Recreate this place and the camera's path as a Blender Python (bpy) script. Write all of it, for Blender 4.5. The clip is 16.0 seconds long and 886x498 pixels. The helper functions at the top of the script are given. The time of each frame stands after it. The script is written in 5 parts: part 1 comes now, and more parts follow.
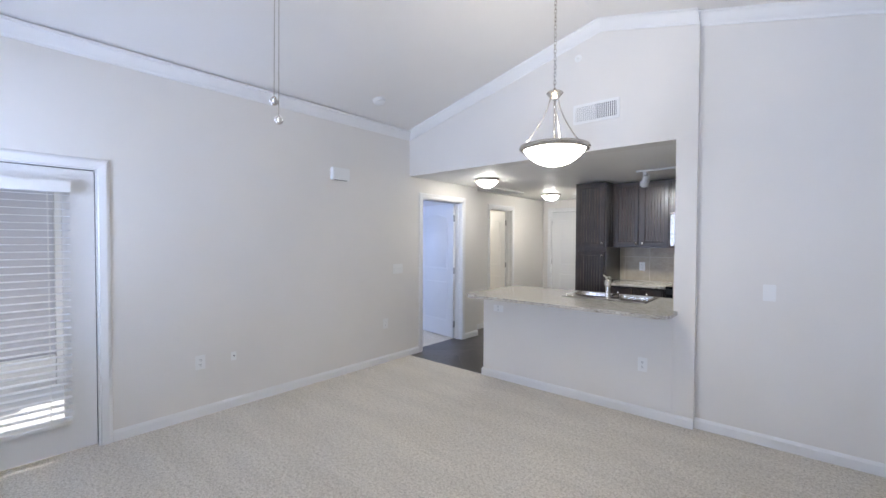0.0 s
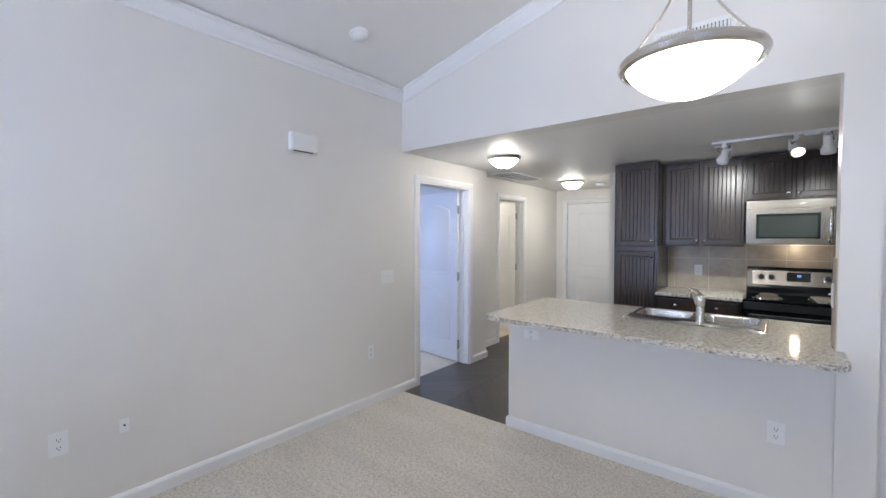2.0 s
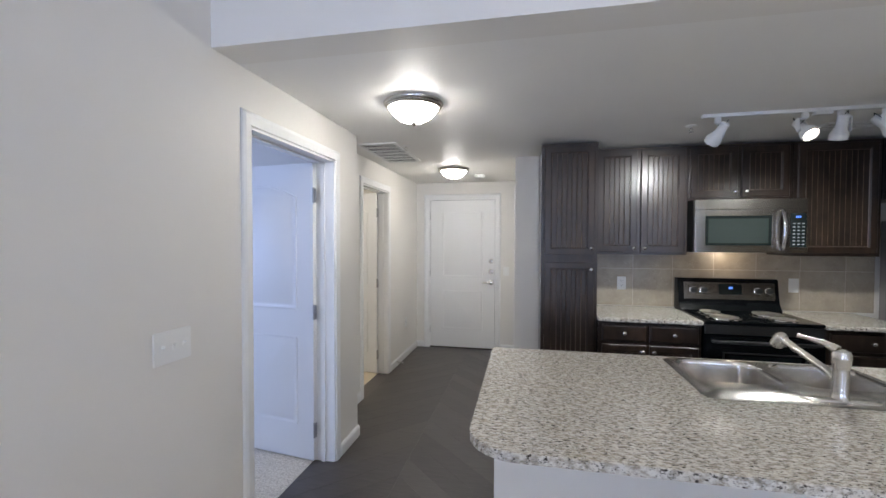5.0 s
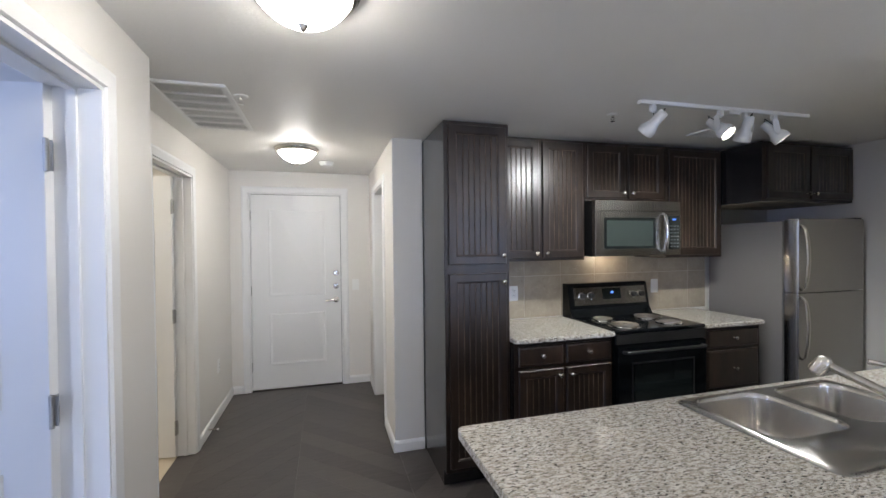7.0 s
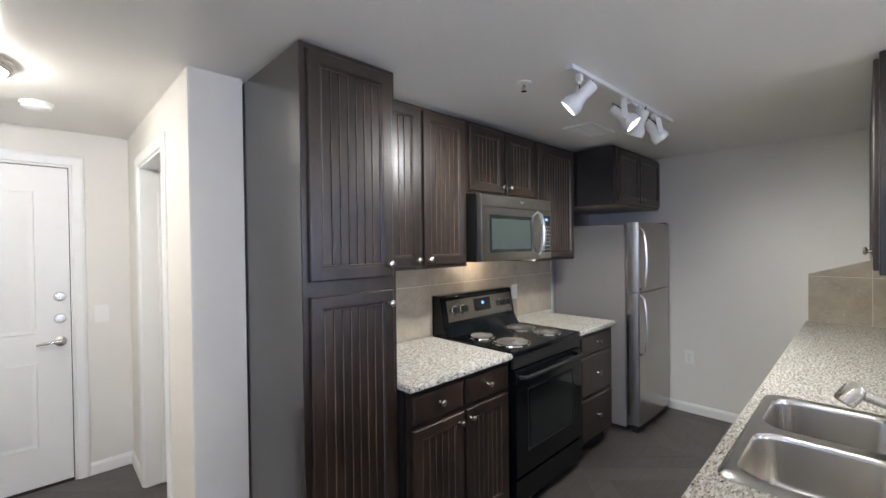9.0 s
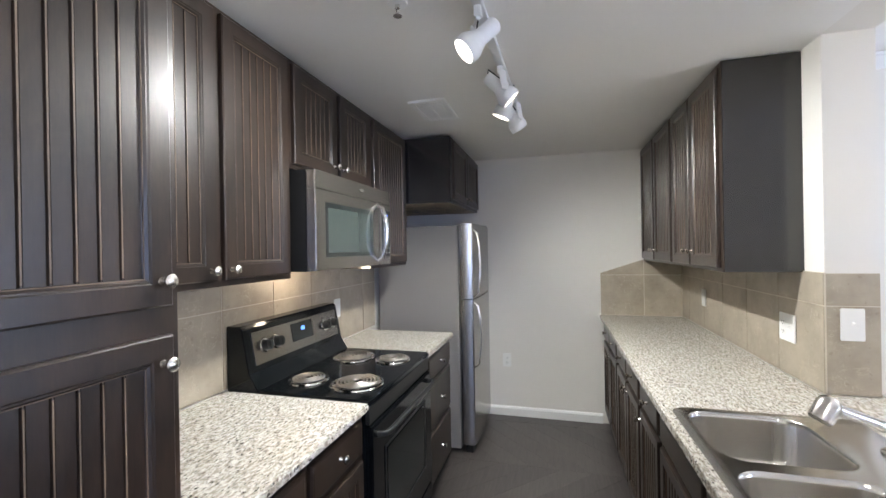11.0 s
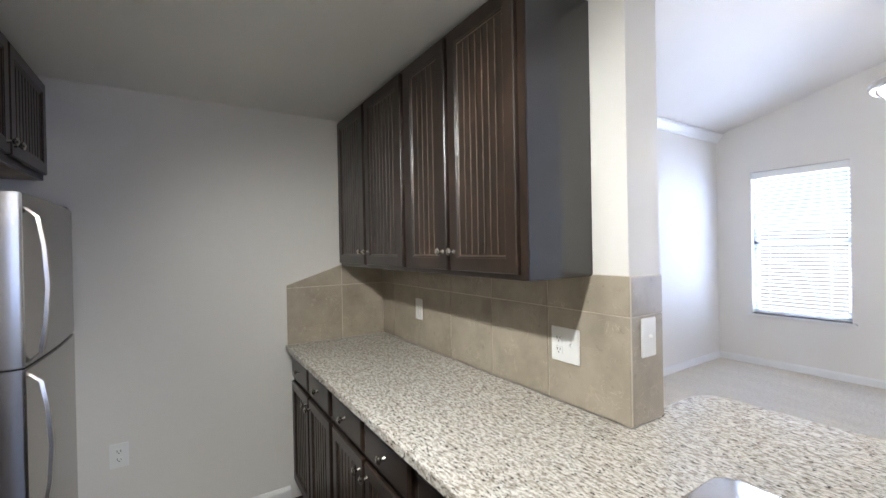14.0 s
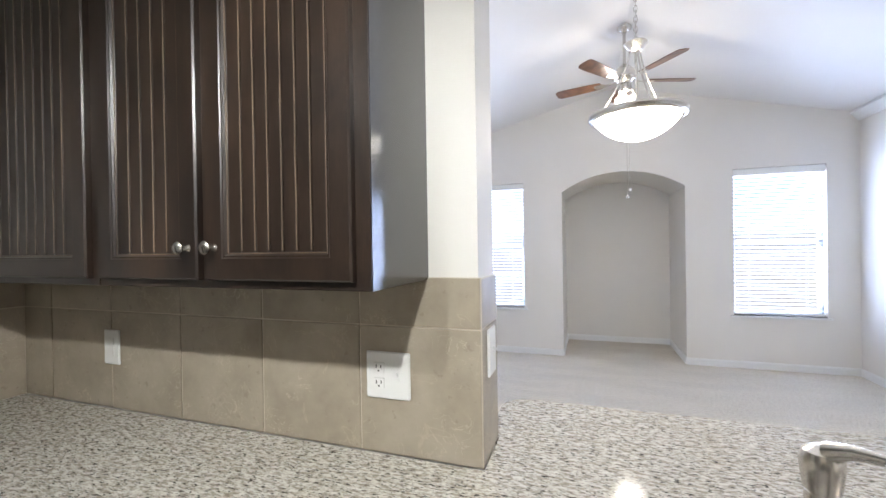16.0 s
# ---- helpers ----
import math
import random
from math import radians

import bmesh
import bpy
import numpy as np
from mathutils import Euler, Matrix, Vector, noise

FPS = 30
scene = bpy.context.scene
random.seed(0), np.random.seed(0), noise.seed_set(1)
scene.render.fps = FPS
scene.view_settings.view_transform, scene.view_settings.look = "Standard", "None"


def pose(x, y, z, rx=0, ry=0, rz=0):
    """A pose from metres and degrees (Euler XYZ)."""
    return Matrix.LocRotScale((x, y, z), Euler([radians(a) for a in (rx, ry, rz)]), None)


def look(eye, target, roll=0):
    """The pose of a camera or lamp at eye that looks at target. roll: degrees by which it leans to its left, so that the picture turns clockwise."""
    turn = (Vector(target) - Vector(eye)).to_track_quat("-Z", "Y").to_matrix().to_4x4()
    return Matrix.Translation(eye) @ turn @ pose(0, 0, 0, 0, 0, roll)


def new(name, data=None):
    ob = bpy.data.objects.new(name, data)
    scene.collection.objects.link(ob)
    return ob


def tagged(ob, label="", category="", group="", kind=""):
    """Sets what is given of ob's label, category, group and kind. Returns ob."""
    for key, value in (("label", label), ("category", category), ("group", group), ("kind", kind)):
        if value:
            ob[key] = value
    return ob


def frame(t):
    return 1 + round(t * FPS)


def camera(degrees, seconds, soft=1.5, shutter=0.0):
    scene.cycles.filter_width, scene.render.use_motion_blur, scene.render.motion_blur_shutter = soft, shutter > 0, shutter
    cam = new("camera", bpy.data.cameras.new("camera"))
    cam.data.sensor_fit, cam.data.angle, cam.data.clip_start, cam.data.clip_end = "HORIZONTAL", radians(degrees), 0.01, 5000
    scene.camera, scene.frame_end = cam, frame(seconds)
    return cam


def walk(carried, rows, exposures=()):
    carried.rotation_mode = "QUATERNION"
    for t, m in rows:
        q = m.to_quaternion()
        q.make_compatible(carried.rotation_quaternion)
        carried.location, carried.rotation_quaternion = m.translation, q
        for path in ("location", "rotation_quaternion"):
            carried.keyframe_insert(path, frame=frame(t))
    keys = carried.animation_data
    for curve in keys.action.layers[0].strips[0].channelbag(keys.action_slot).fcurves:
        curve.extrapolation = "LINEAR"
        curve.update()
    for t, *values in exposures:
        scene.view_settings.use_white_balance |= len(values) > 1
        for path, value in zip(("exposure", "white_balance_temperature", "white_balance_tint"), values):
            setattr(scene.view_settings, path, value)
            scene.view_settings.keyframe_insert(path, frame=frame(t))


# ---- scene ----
EXPOSURES = [(0.0, -0.02), (3.5, -0.02), (6.0, -0.1), (8.5, 0.4), (11.0, 0.82), (12.5, 0.88), (13.0, 0.75), (14.5, 0.45), (16.0, 0.42)]
cam = camera(94.1, 16.0)
PATH = [
    (0, (-0.136, 0.154, 1.479), (-1.44, 1.669, 1.435), 0.2),
    (0.5, (-0.366, 0.351, 1.479), (-1.667, 1.869, 1.434), 0.1),
    (1, (-0.624, 0.605, 1.471), (-1.929, 2.12, 1.419), 0.2),
    (1.5, (-0.881, 0.828, 1.469), (-2.168, 2.359, 1.415), 0.0),
    (2, (-1.13, 1.052, 1.484), (-2.385, 2.608, 1.425), 0.0),
    (2.5, (-1.379, 1.288, 1.488), (-2.576, 2.889, 1.425), -0.0),
    (3, (-1.681, 1.48, 1.495), (-2.767, 3.158, 1.432), -0.1),
    (3.5, (-1.918, 1.722, 1.498), (-2.888, 3.470, 1.434), 0.1),
    (6, (-3.022, 2.854, 1.516), (-2.938, 4.852, 1.475), -0.3),
    (6.5, (-3.147, 3.118, 1.514), (-2.83, 5.092, 1.477), -0.5),
    (7, (-3.215, 3.383, 1.52), (-2.668, 5.307, 1.493), -0.6),
    (7.5, (-3.273, 3.659, 1.527), (-2.491, 5.5, 1.499), -0.7),
    (8, (-3.279, 3.928, 1.503), (-2.271, 5.655, 1.486), -0.7),
    (8.5, (-3.251, 4.157, 1.524), (-2.039, 5.748, 1.503), -0.7),
    (11, (-2.786, 5.024, 1.495), (-0.856, 5.549, 1.493), -1.0),
    (11.5, (-2.601, 5.122, 1.49), (-0.616, 5.366, 1.489), -1.1),
    (12, (-2.408, 5.188, 1.489), (-0.408, 5.15, 1.49), -1.1),
    (12.5, (-2.205, 5.221, 1.478), (-0.23, 4.91, 1.479), -1.0),
    (13, (-2.004, 5.214, 1.478), (-0.089, 4.639, 1.473), -1.1),
    (13.5, (-1.812, 5.2, 1.49), (0.004, 4.361, 1.479), -1.1),
    (14, (-1.641, 5.189, 1.478), (0.044, 4.112, 1.468), -1.1),
    (14.5, (-1.493, 5.147, 1.463), (0.026, 3.846, 1.454), -1.1),
    (15, (-1.354, 5.085, 1.461), (-0.055, 3.565, 1.454), -1.1),
    (15.5, (-1.246, 5.027, 1.462), (-0.241, 3.298, 1.452), -1.0),
    (16, (-1.135, 5.007, 1.454), (-0.475, 3.119, 1.444), -0.9),
]
walk(cam, [(t, look(eye, target, roll)) for t, eye, target, roll in PATH], EXPOSURES)

# ---- world and light ----
world = bpy.data.worlds.new("sky")
scene.world = world
world.use_nodes = True
wn = world.node_tree
sky = wn.nodes.new("ShaderNodeTexSky")
sky.sky_type = 'NISHITA'
sky.sun_disc = False
sky.sun_elevation, sky.sun_rotation = radians(73.5), radians(304)
wn.links.new(sky.outputs[0], wn.nodes["Background"].inputs[0])
wn.nodes["Background"].inputs[1].default_value = 0.15
sun = new("sun", bpy.data.lights.new("sun", 'SUN'))
sun.data.energy, sun.data.angle, sun.data.color = 5.0, radians(0.5), (1.0, 0.95, 0.88)
sun.matrix_world = look((-2.2, 1.5, 9), (0, 0, 0))


def area_lamp(name, m, w, h, watts, col, spread=180):
    lamp = new(name, bpy.data.lights.new(name, 'AREA'))
    lamp.data.shape, lamp.data.size, lamp.data.size_y = 'RECTANGLE', w, h
    lamp.data.energy, lamp.data.color, lamp.data.spread = watts, col, radians(spread)
    lamp.matrix_world = m
    return lamp


def bulb(name, p, watts, col, r=0.05):
    lamp = new(name, bpy.data.lights.new(name, 'POINT'))
    lamp.data.energy, lamp.data.color, lamp.data.shadow_soft_size = watts, col, r
    lamp.location = p
    return lamp


def spot(name, p, target, watts, col, size=80, blend=0.6):
    lamp = new(name, bpy.data.lights.new(name, 'SPOT'))
    lamp.data.energy, lamp.data.color, lamp.data.shadow_soft_size = watts, col, 0.025
    lamp.data.spot_size, lamp.data.spot_blend = radians(size), blend
    lamp.matrix_world = look(p, target)
    return lamp


DAY = (0.53, 0.66, 1.0)
area_lamp("window_daylight", pose(0.107, -0.76, 1.455, 90, 0, 0), 0.86, 1.66, 60, DAY, 150)
area_lamp("window_daylight", pose(-3.175, -0.76, 1.455, 90, 0, 0), 0.86, 1.66, 78, DAY, 150)
area_lamp("bedroom_daylight", pose(-6.9, 3.2, 1.5, 90, 0, -90), 1.6, 1.4, 50, (0.42, 0.56, 1.0))
bulb("hood_bulb", (-0.97, 6.22, 1.385), 1.5, (1.0, 0.84, 0.64), 0.03)
# unseen point light without a fixture, added to brighten the open bathroom door
bulb("unseen_bathroom_bulb", (-5.3, 6.2, 2.1), 18, (1.0, 0.94, 0.84), 0.08)
TRACK_HEADS = [((-1.48, 5.255, 2.16), (-1.80, 6.0, 1.45)), ((-1.02, 5.235, 2.165), (-0.75, 4.25, 1.15)),
               ((-0.84, 5.235, 2.16), (-0.75, 5.80, 0.95)), ((-0.62, 5.22, 2.16), (0.10, 4.45, 0.92))]
for (p, aim), watts in zip(TRACK_HEADS, (38, 46, 60, 26)):
    d = (Vector(aim) - Vector(p)).normalized()
    spot("track_spot", Vector(p) + d * 0.075, aim, watts, (0.965, 0.985, 0.975), 124, 0.9)

# ---- materials ----


def mat(name, base, rough=0.5, metal=0.0, **more):
    m = bpy.data.materials.new(name)
    m.use_nodes = True
    b = m.node_tree.nodes["Principled BSDF"]
    b.inputs["Base Color"].default_value = (*base, 1)
    b.inputs["Roughness"].default_value = rough
    b.inputs["Metallic"].default_value = metal
    for k, v in more.items():
        b.inputs[k.replace("_", " ")].default_value = v
    return m


def nd(m, kind, **props):
    n = m.node_tree.nodes.new("ShaderNode" + kind)
    for k, v in props.items():
        n.inputs[k.replace("_", " ")].default_value = v
    return n


def coords(m, scale=(1, 1, 1)):
    tc, mp = nd(m, "TexCoord"), nd(m, "Mapping")
    mp.inputs["Scale"].default_value = scale
    m.node_tree.links.new(tc.outputs["Object"], mp.inputs[0])
    return mp.outputs[0]


def link(m, a, b):
    m.node_tree.links.new(a, b)


def bsdf(m):
    return m.node_tree.nodes["Principled BSDF"]


def noise_tex(m, vec, scale, detail=4, rough=0.5):
    n = nd(m, "TexNoise", Scale=scale, Detail=detail, Roughness=rough)
    link(m, vec, n.inputs["Vector"])
    return n.outputs["Fac"]


def ramp(m, fac, stops):
    r = nd(m, "ValToRGB")
    e = r.color_ramp.elements
    while len(e) < len(stops):
        e.new(0.5)
    for el, (pos, col) in zip(e, stops):
        el.position, el.color = pos, (*col, 1)
    link(m, fac, r.inputs[0])
    return r.outputs[0]


def add_bump(m, height, strength, dist=0.002):
    bp = nd(m, "Bump", Strength=strength, Distance=dist)
    link(m, height, bp.inputs["Height"])
    link(m, bp.outputs[0], bsdf(m).inputs["Normal"])


def mix(m, fac, a, b):
    x = m.node_tree.nodes.new("ShaderNodeMix")
    x.data_type = 'RGBA'
    for v, i in ((fac, 0), (a, 6), (b, 7)):
        if isinstance(v, (int, float)):
            x.inputs[i].default_value = v
        elif isinstance(v, tuple):
            x.inputs[i].default_value = (*v, 1)
        else:
            link(m, v, x.inputs[i])
    return x.outputs[2]


def painted(name, base, rough, texture=0.25, scale=90):
    m = mat(name, base, rough)
    v = coords(m)
    big = noise_tex(m, v, 1.3, 3)
    c = ramp(m, big, [(0.3, tuple(x * 0.965 for x in base)), (0.7, base)])
    link(m, c, bsdf(m).inputs["Base Color"])
    add_bump(m, noise_tex(m, v, scale, 5, 0.6), texture, 0.002)
    return m


M_WALL = painted("wall_paint", (0.81, 0.785, 0.74), 0.55)
M_CEIL = painted("ceiling_paint", (0.86, 0.845, 0.81), 0.50, 0.6, 60)
M_VAULT = painted("vault_paint", (0.82, 0.80, 0.77), 0.6, 0.35, 55)
M_TRIM = painted("white_trim", (0.85, 0.85, 0.84), 0.32, 0.05, 30)
M_DOOR = painted("white_door", (0.84, 0.84, 0.83), 0.36, 0.06, 40)
M_PLASTIC = mat("white_plastic", (0.86, 0.86, 0.84), 0.35)
M_SLOT = mat("dark_slot", (0.02, 0.02, 0.02), 0.6)
M_DUCT_SHADE = mat("duct_shade_grey", (0.10, 0.10, 0.10), 0.8)


def carpet():
    m = mat("cream_carpet", (0.62, 0.57, 0.49), 0.95)
    v = coords(m)
    fine = noise_tex(m, v, 95, 5, 0.8)
    tuft = noise_tex(m, v, 42, 3, 0.7)
    a = ramp(m, fine, [(0.35, (0.40, 0.345, 0.265)), (0.45, (0.73, 0.665, 0.555)), (0.56, (0.93, 0.875, 0.78))])
    b = ramp(m, tuft, [(0.36, (0.80, 0.78, 0.75)), (0.55, (1.0, 1.0, 1.0))])
    # brush marks left by the vacuum cleaner
    brush = ramp(m, noise_tex(m, coords(m, (0.7, 3.2, 1.0)), 1.6, 2, 0.5), [(0.40, (0.93, 0.93, 0.925)), (0.60, (1.0, 1.0, 1.0))])
    for layer in (b, brush):
        x = m.node_tree.nodes.new("ShaderNodeMix")
        x.data_type, x.blend_type = 'RGBA', 'MULTIPLY'
        x.inputs[0].default_value = 1.0
        link(m, a, x.inputs[6]), link(m, layer, x.inputs[7])
        a = x.outputs[2]
    link(m, a, bsdf(m).inputs["Base Color"])
    bsdf(m).inputs["Sheen Weight"].default_value = 0.2
    add_bump(m, fine, 1.0, 0.010)
    return m


def vinyl():
    m = mat("dark_vinyl_plank", (0.05, 0.042, 0.038), 0.32)
    v = coords(m, (1.0, 14.0, 1.0))
    info = nd(m, "ObjectInfo")
    add = m.node_tree.nodes.new("ShaderNodeVectorMath")
    add.operation = 'ADD'
    link(m, v, add.inputs[0]), link(m, info.outputs["Random"], add.inputs[1])
    grain = noise_tex(m, add.outputs[0], 6, 6, 0.65)
    c = ramp(m, grain, [(0.3, (0.036, 0.031, 0.029)), (0.7, (0.105, 0.090, 0.082))])
    tone = ramp(m, info.outputs["Random"], [(0.0, (0.042, 0.037, 0.035)), (1.0, (0.098, 0.085, 0.079))])
    link(m, mix(m, 0.5, c, tone), bsdf(m).inputs["Base Color"])
    add_bump(m, grain, 0.25, 0.001)
    return m


def wood(name, dark, light, rough, axis=(9.0, 9.0, 0.8), coat=0.0):
    m = mat(name, dark, rough)
    v = coords(m, axis)
    big = noise_tex(m, v, 1.6, 4, 0.55)
    fine = noise_tex(m, v, 26, 5, 0.7)
    mid = tuple((a * 2 + b) / 3 for a, b in zip(dark, light))
    c1 = ramp(m, big, [(0.25, dark), (0.75, light)])
    c2 = ramp(m, fine, [(0.35, mid), (0.65, light)])
    blot = nd(m, "TexNoise", Scale=5.5, Detail=5.0, Roughness=0.6, Distortion=0.8)
    link(m, coords(m, (1.6, 1.6, 0.8)), blot.inputs["Vector"])
    cloud = ramp(m, blot.outputs["Fac"], [(0.32, (0.42, 0.42, 0.42)), (0.50, (0.78, 0.78, 0.78)), (0.68, (1.15, 1.12, 1.08))])
    mul = m.node_tree.nodes.new("ShaderNodeMix")
    mul.data_type, mul.blend_type = 'RGBA', 'MULTIPLY'
    mul.inputs[0].default_value = 1.0
    link(m, mix(m, 0.4, c1, c2), mul.inputs[6]), link(m, cloud, mul.inputs[7])
    link(m, mul.outputs[2], bsdf(m).inputs["Base Color"])
    bsdf(m).inputs["Specular IOR Level"].default_value = 0.45
    bsdf(m).inputs["Coat Weight"].default_value = coat
    bsdf(m).inputs["Coat Roughness"].default_value = 0.28
    rr = nd(m, "MapRange")
    rr.inputs["To Min"].default_value, rr.inputs["To Max"].default_value = rough - 0.06, rough + 0.1
    link(m, fine, rr.inputs["Value"])
    link(m, rr.outputs[0], bsdf(m).inputs["Roughness"])
    add_bump(m, fine, 0.06, 0.0006)
    return m


def granite():
    m = mat("speckled_granite", (0.50, 0.46, 0.40), 0.10)
    v = coords(m, (0.72, 1.75, 1.0))
    big = noise_tex(m, v, 14, 4, 0.6)
    n1 = noise_tex(m, v, 60, 5, 0.65)
    n2 = noise_tex(m, v, 92, 3, 0.6)
    n3 = noise_tex(m, v, 150, 3, 0.6)
    base = ramp(m, n1, [(0.34, (0.235, 0.205, 0.165)), (0.47, (0.50, 0.465, 0.41)), (0.58, (0.73, 0.71, 0.66))])
    vo = nd(m, "TexVoronoi", Scale=62.0)
    link(m, v, vo.inputs["Vector"])
    pale = ramp(m, vo.outputs["Distance"], [(0.14, (1, 1, 1)), (0.30, (0, 0, 0))])
    c = mix(m, pale, base, (0.74, 0.72, 0.67))
    warm = ramp(m, big, [(0.35, (0.0, 0.0, 0.0)), (0.75, (0.35, 0.35, 0.35))])
    c = mix(m, warm, c, (0.44, 0.375, 0.28))
    grey = ramp(m, n3, [(0.36, (0.8, 0.8, 0.8)), (0.42, (0, 0, 0))])
    c = mix(m, grey, c, (0.20, 0.185, 0.165))
    dark = ramp(m, n2, [(0.365, (1, 1, 1)), (0.415, (0, 0, 0))])
    c = mix(m, dark, c, (0.045, 0.039, 0.034))
    link(m, c, bsdf(m).inputs["Base Color"])
    return m


def tile():
    m = mat("beige_stone_tile", (0.42, 0.35, 0.26), 0.34)
    v = coords(m)
    info = nd(m, "ObjectInfo")
    add = m.node_tree.nodes.new("ShaderNodeVectorMath")
    add.operation = 'MULTIPLY_ADD'
    add.inputs[1].default_value = (1, 1, 1)
    link(m, v, add.inputs[0])
    sc = m.node_tree.nodes.new("ShaderNodeVectorMath")
    sc.operation = 'SCALE'
    sc.inputs["Scale"].default_value = 37.0
    cmb = nd(m, "CombineXYZ")
    for i in range(3):
        link(m, info.outputs["Random"], cmb.inputs[i])
    link(m, cmb.outputs[0], sc.inputs[0])
    link(m, sc.outputs[0], add.inputs[2])
    p = add.outputs[0]
    cloud = noise_tex(m, p, 5, 6, 0.62)
    c = ramp(m, cloud, [(0.28, (0.31, 0.263, 0.200)), (0.5, (0.40, 0.346, 0.268)), (0.75, (0.485, 0.43, 0.343))])
    wv = nd(m, "TexNoise", Scale=7.0, Detail=5.0, Distortion=0.7)
    link(m, p, wv.inputs["Vector"])
    vein = ramp(m, wv.outputs["Fac"], [(0.592, (0, 0, 0)), (0.60, (0.4, 0.4, 0.4)), (0.608, (0, 0, 0))])
    c = mix(m, vein, c, (0.58, 0.50, 0.38))
    fine = nd(m, "TexNoise", Scale=16.0, Detail=6.0, Distortion=1.6)
    link(m, p, fine.inputs["Vector"])
    patch = ramp(m, noise_tex(m, p, 6.5, 2), [(0.50, (0, 0, 0)), (0.62, (1, 1, 1))])
    thread = ramp(m, fine.outputs["Fac"], [(0.490, (0, 0, 0)), (0.50, (0.75, 0.75, 0.75)), (0.510, (0, 0, 0))])
    c = mix(m, mix(m, patch, (0.0, 0.0, 0.0), thread), c, (0.62, 0.55, 0.43))
    dark = ramp(m, noise_tex(m, p, 42, 3), [(0.66, (0, 0, 0)), (0.72, (0.5, 0.5, 0.5))])
    c = mix(m, dark, c, (0.27, 0.22, 0.165))
    link(m, c, bsdf(m).inputs["Base Color"])
    add_bump(m, noise_tex(m, p, 30, 4), 0.1, 0.001)
    return m


def steel(name, base=(0.40, 0.38, 0.35), rough=0.24, stretch=(2, 2, 420)):
    m = mat(name, base, rough, 1.0)
    v = coords(m, stretch)
    g = noise_tex(m, v, 4, 3, 0.6)
    rr = nd(m, "MapRange")
    rr.inputs["To Min"].default_value, rr.inputs["To Max"].default_value = rough - 0.015, rough + 0.03
    link(m, g, rr.inputs["Value"])
    link(m, rr.outputs[0], bsdf(m).inputs["Roughness"])
    add_bump(m, g, 0.006, 0.0003)
    return m


M_CARPET, M_VINYL, M_GRANITE, M_TILE = carpet(), vinyl(), granite(), tile()
M_WOOD = wood("espresso_wood", (0.007, 0.0047, 0.0038), (0.045, 0.0275, 0.0185), 0.34, (9.0, 9.0, 0.8), 0.30)
M_WOODSIDE = painted("espresso_side", (0.018, 0.016, 0.0155), 0.26, 0.03, 25)
bsdf(M_WOODSIDE).inputs["Coat Weight"].default_value = 0.55
bsdf(M_WOODSIDE).inputs["Coat Roughness"].default_value = 0.13
# lighter brown for rubbed beads and the moulding's painted highlight
M_BEAD = wood("rubbed_highlit_edge_wood", (0.11, 0.080, 0.056), (0.24, 0.178, 0.128), 0.4)
M_UNDER = wood("cabinet_underside", (0.46, 0.38, 0.28), (0.60, 0.52, 0.40), 0.5, (0.8, 9, 9))
M_BLADE = wood("fan_blade_wood", (0.12, 0.055, 0.03), (0.25, 0.12, 0.065), 0.3, (1, 9, 9))
M_STEEL = steel("brushed_steel")
M_SINK = steel("sink_steel", (0.60, 0.58, 0.55), 0.22, (40, 1, 1))
M_NICKEL = mat("satin_nickel", (0.62, 0.59, 0.54), 0.27, 1.0)
M_CHROME = mat("chrome", (0.78, 0.77, 0.75), 0.10, 1.0)
M_HINGE = mat("hinge_steel", (0.45, 0.45, 0.45), 0.35, 1.0)
M_BLACK = mat("black_enamel", (0.005, 0.006, 0.007), 0.09, 0.0, Specular_IOR_Level=0.3)
M_BLACKGLASS = mat("black_glass", (0.012, 0.016, 0.016), 0.06)
M_MWGLASS = mat("microwave_glass", (0.035, 0.045, 0.042), 0.09)
M_BLACKPL = mat("black_plastic", (0.015, 0.015, 0.015), 0.4)
M_COIL = mat("coil_element", (0.40, 0.37, 0.34), 0.38, 1.0)
M_FRIDGE_SIDE = painted("fridge_grey_side", (0.21, 0.20, 0.195), 0.5, 0.15, 160)
M_GROUT = painted("grout", (0.66, 0.60, 0.50), 0.85, 0.3, 120)
M_STUCCO = painted("pale_stucco", (0.70, 0.67, 0.64), 0.9, 0.5, 30)
M_WHITE_METAL = mat("white_track_metal", (0.74, 0.74, 0.73), 0.4)


def glowing(name, col, strength, base=(0.9, 0.88, 0.84)):
    m = mat(name, base, 0.35)
    b = bsdf(m)
    b.inputs["Emission Color"].default_value = (*col, 1)
    b.inputs["Emission Strength"].default_value = strength
    return m


M_PENDANT = glowing("pendant_glass", (1.0, 0.945, 0.87), 17.0)
M_FLUSH = glowing("flush_glass", (1.0, 0.965, 0.91), 50.0)
M_FANGLASS = glowing("fan_glass", (1.0, 0.945, 0.87), 34.0)
M_BULBFACE = glowing("lit_bulb_face", (1.0, 0.93, 0.80), 14.0)
M_DISPLAY = glowing("blue_display", (0.10, 0.25, 1.0), 2.5, (0.01, 0.01, 0.02))


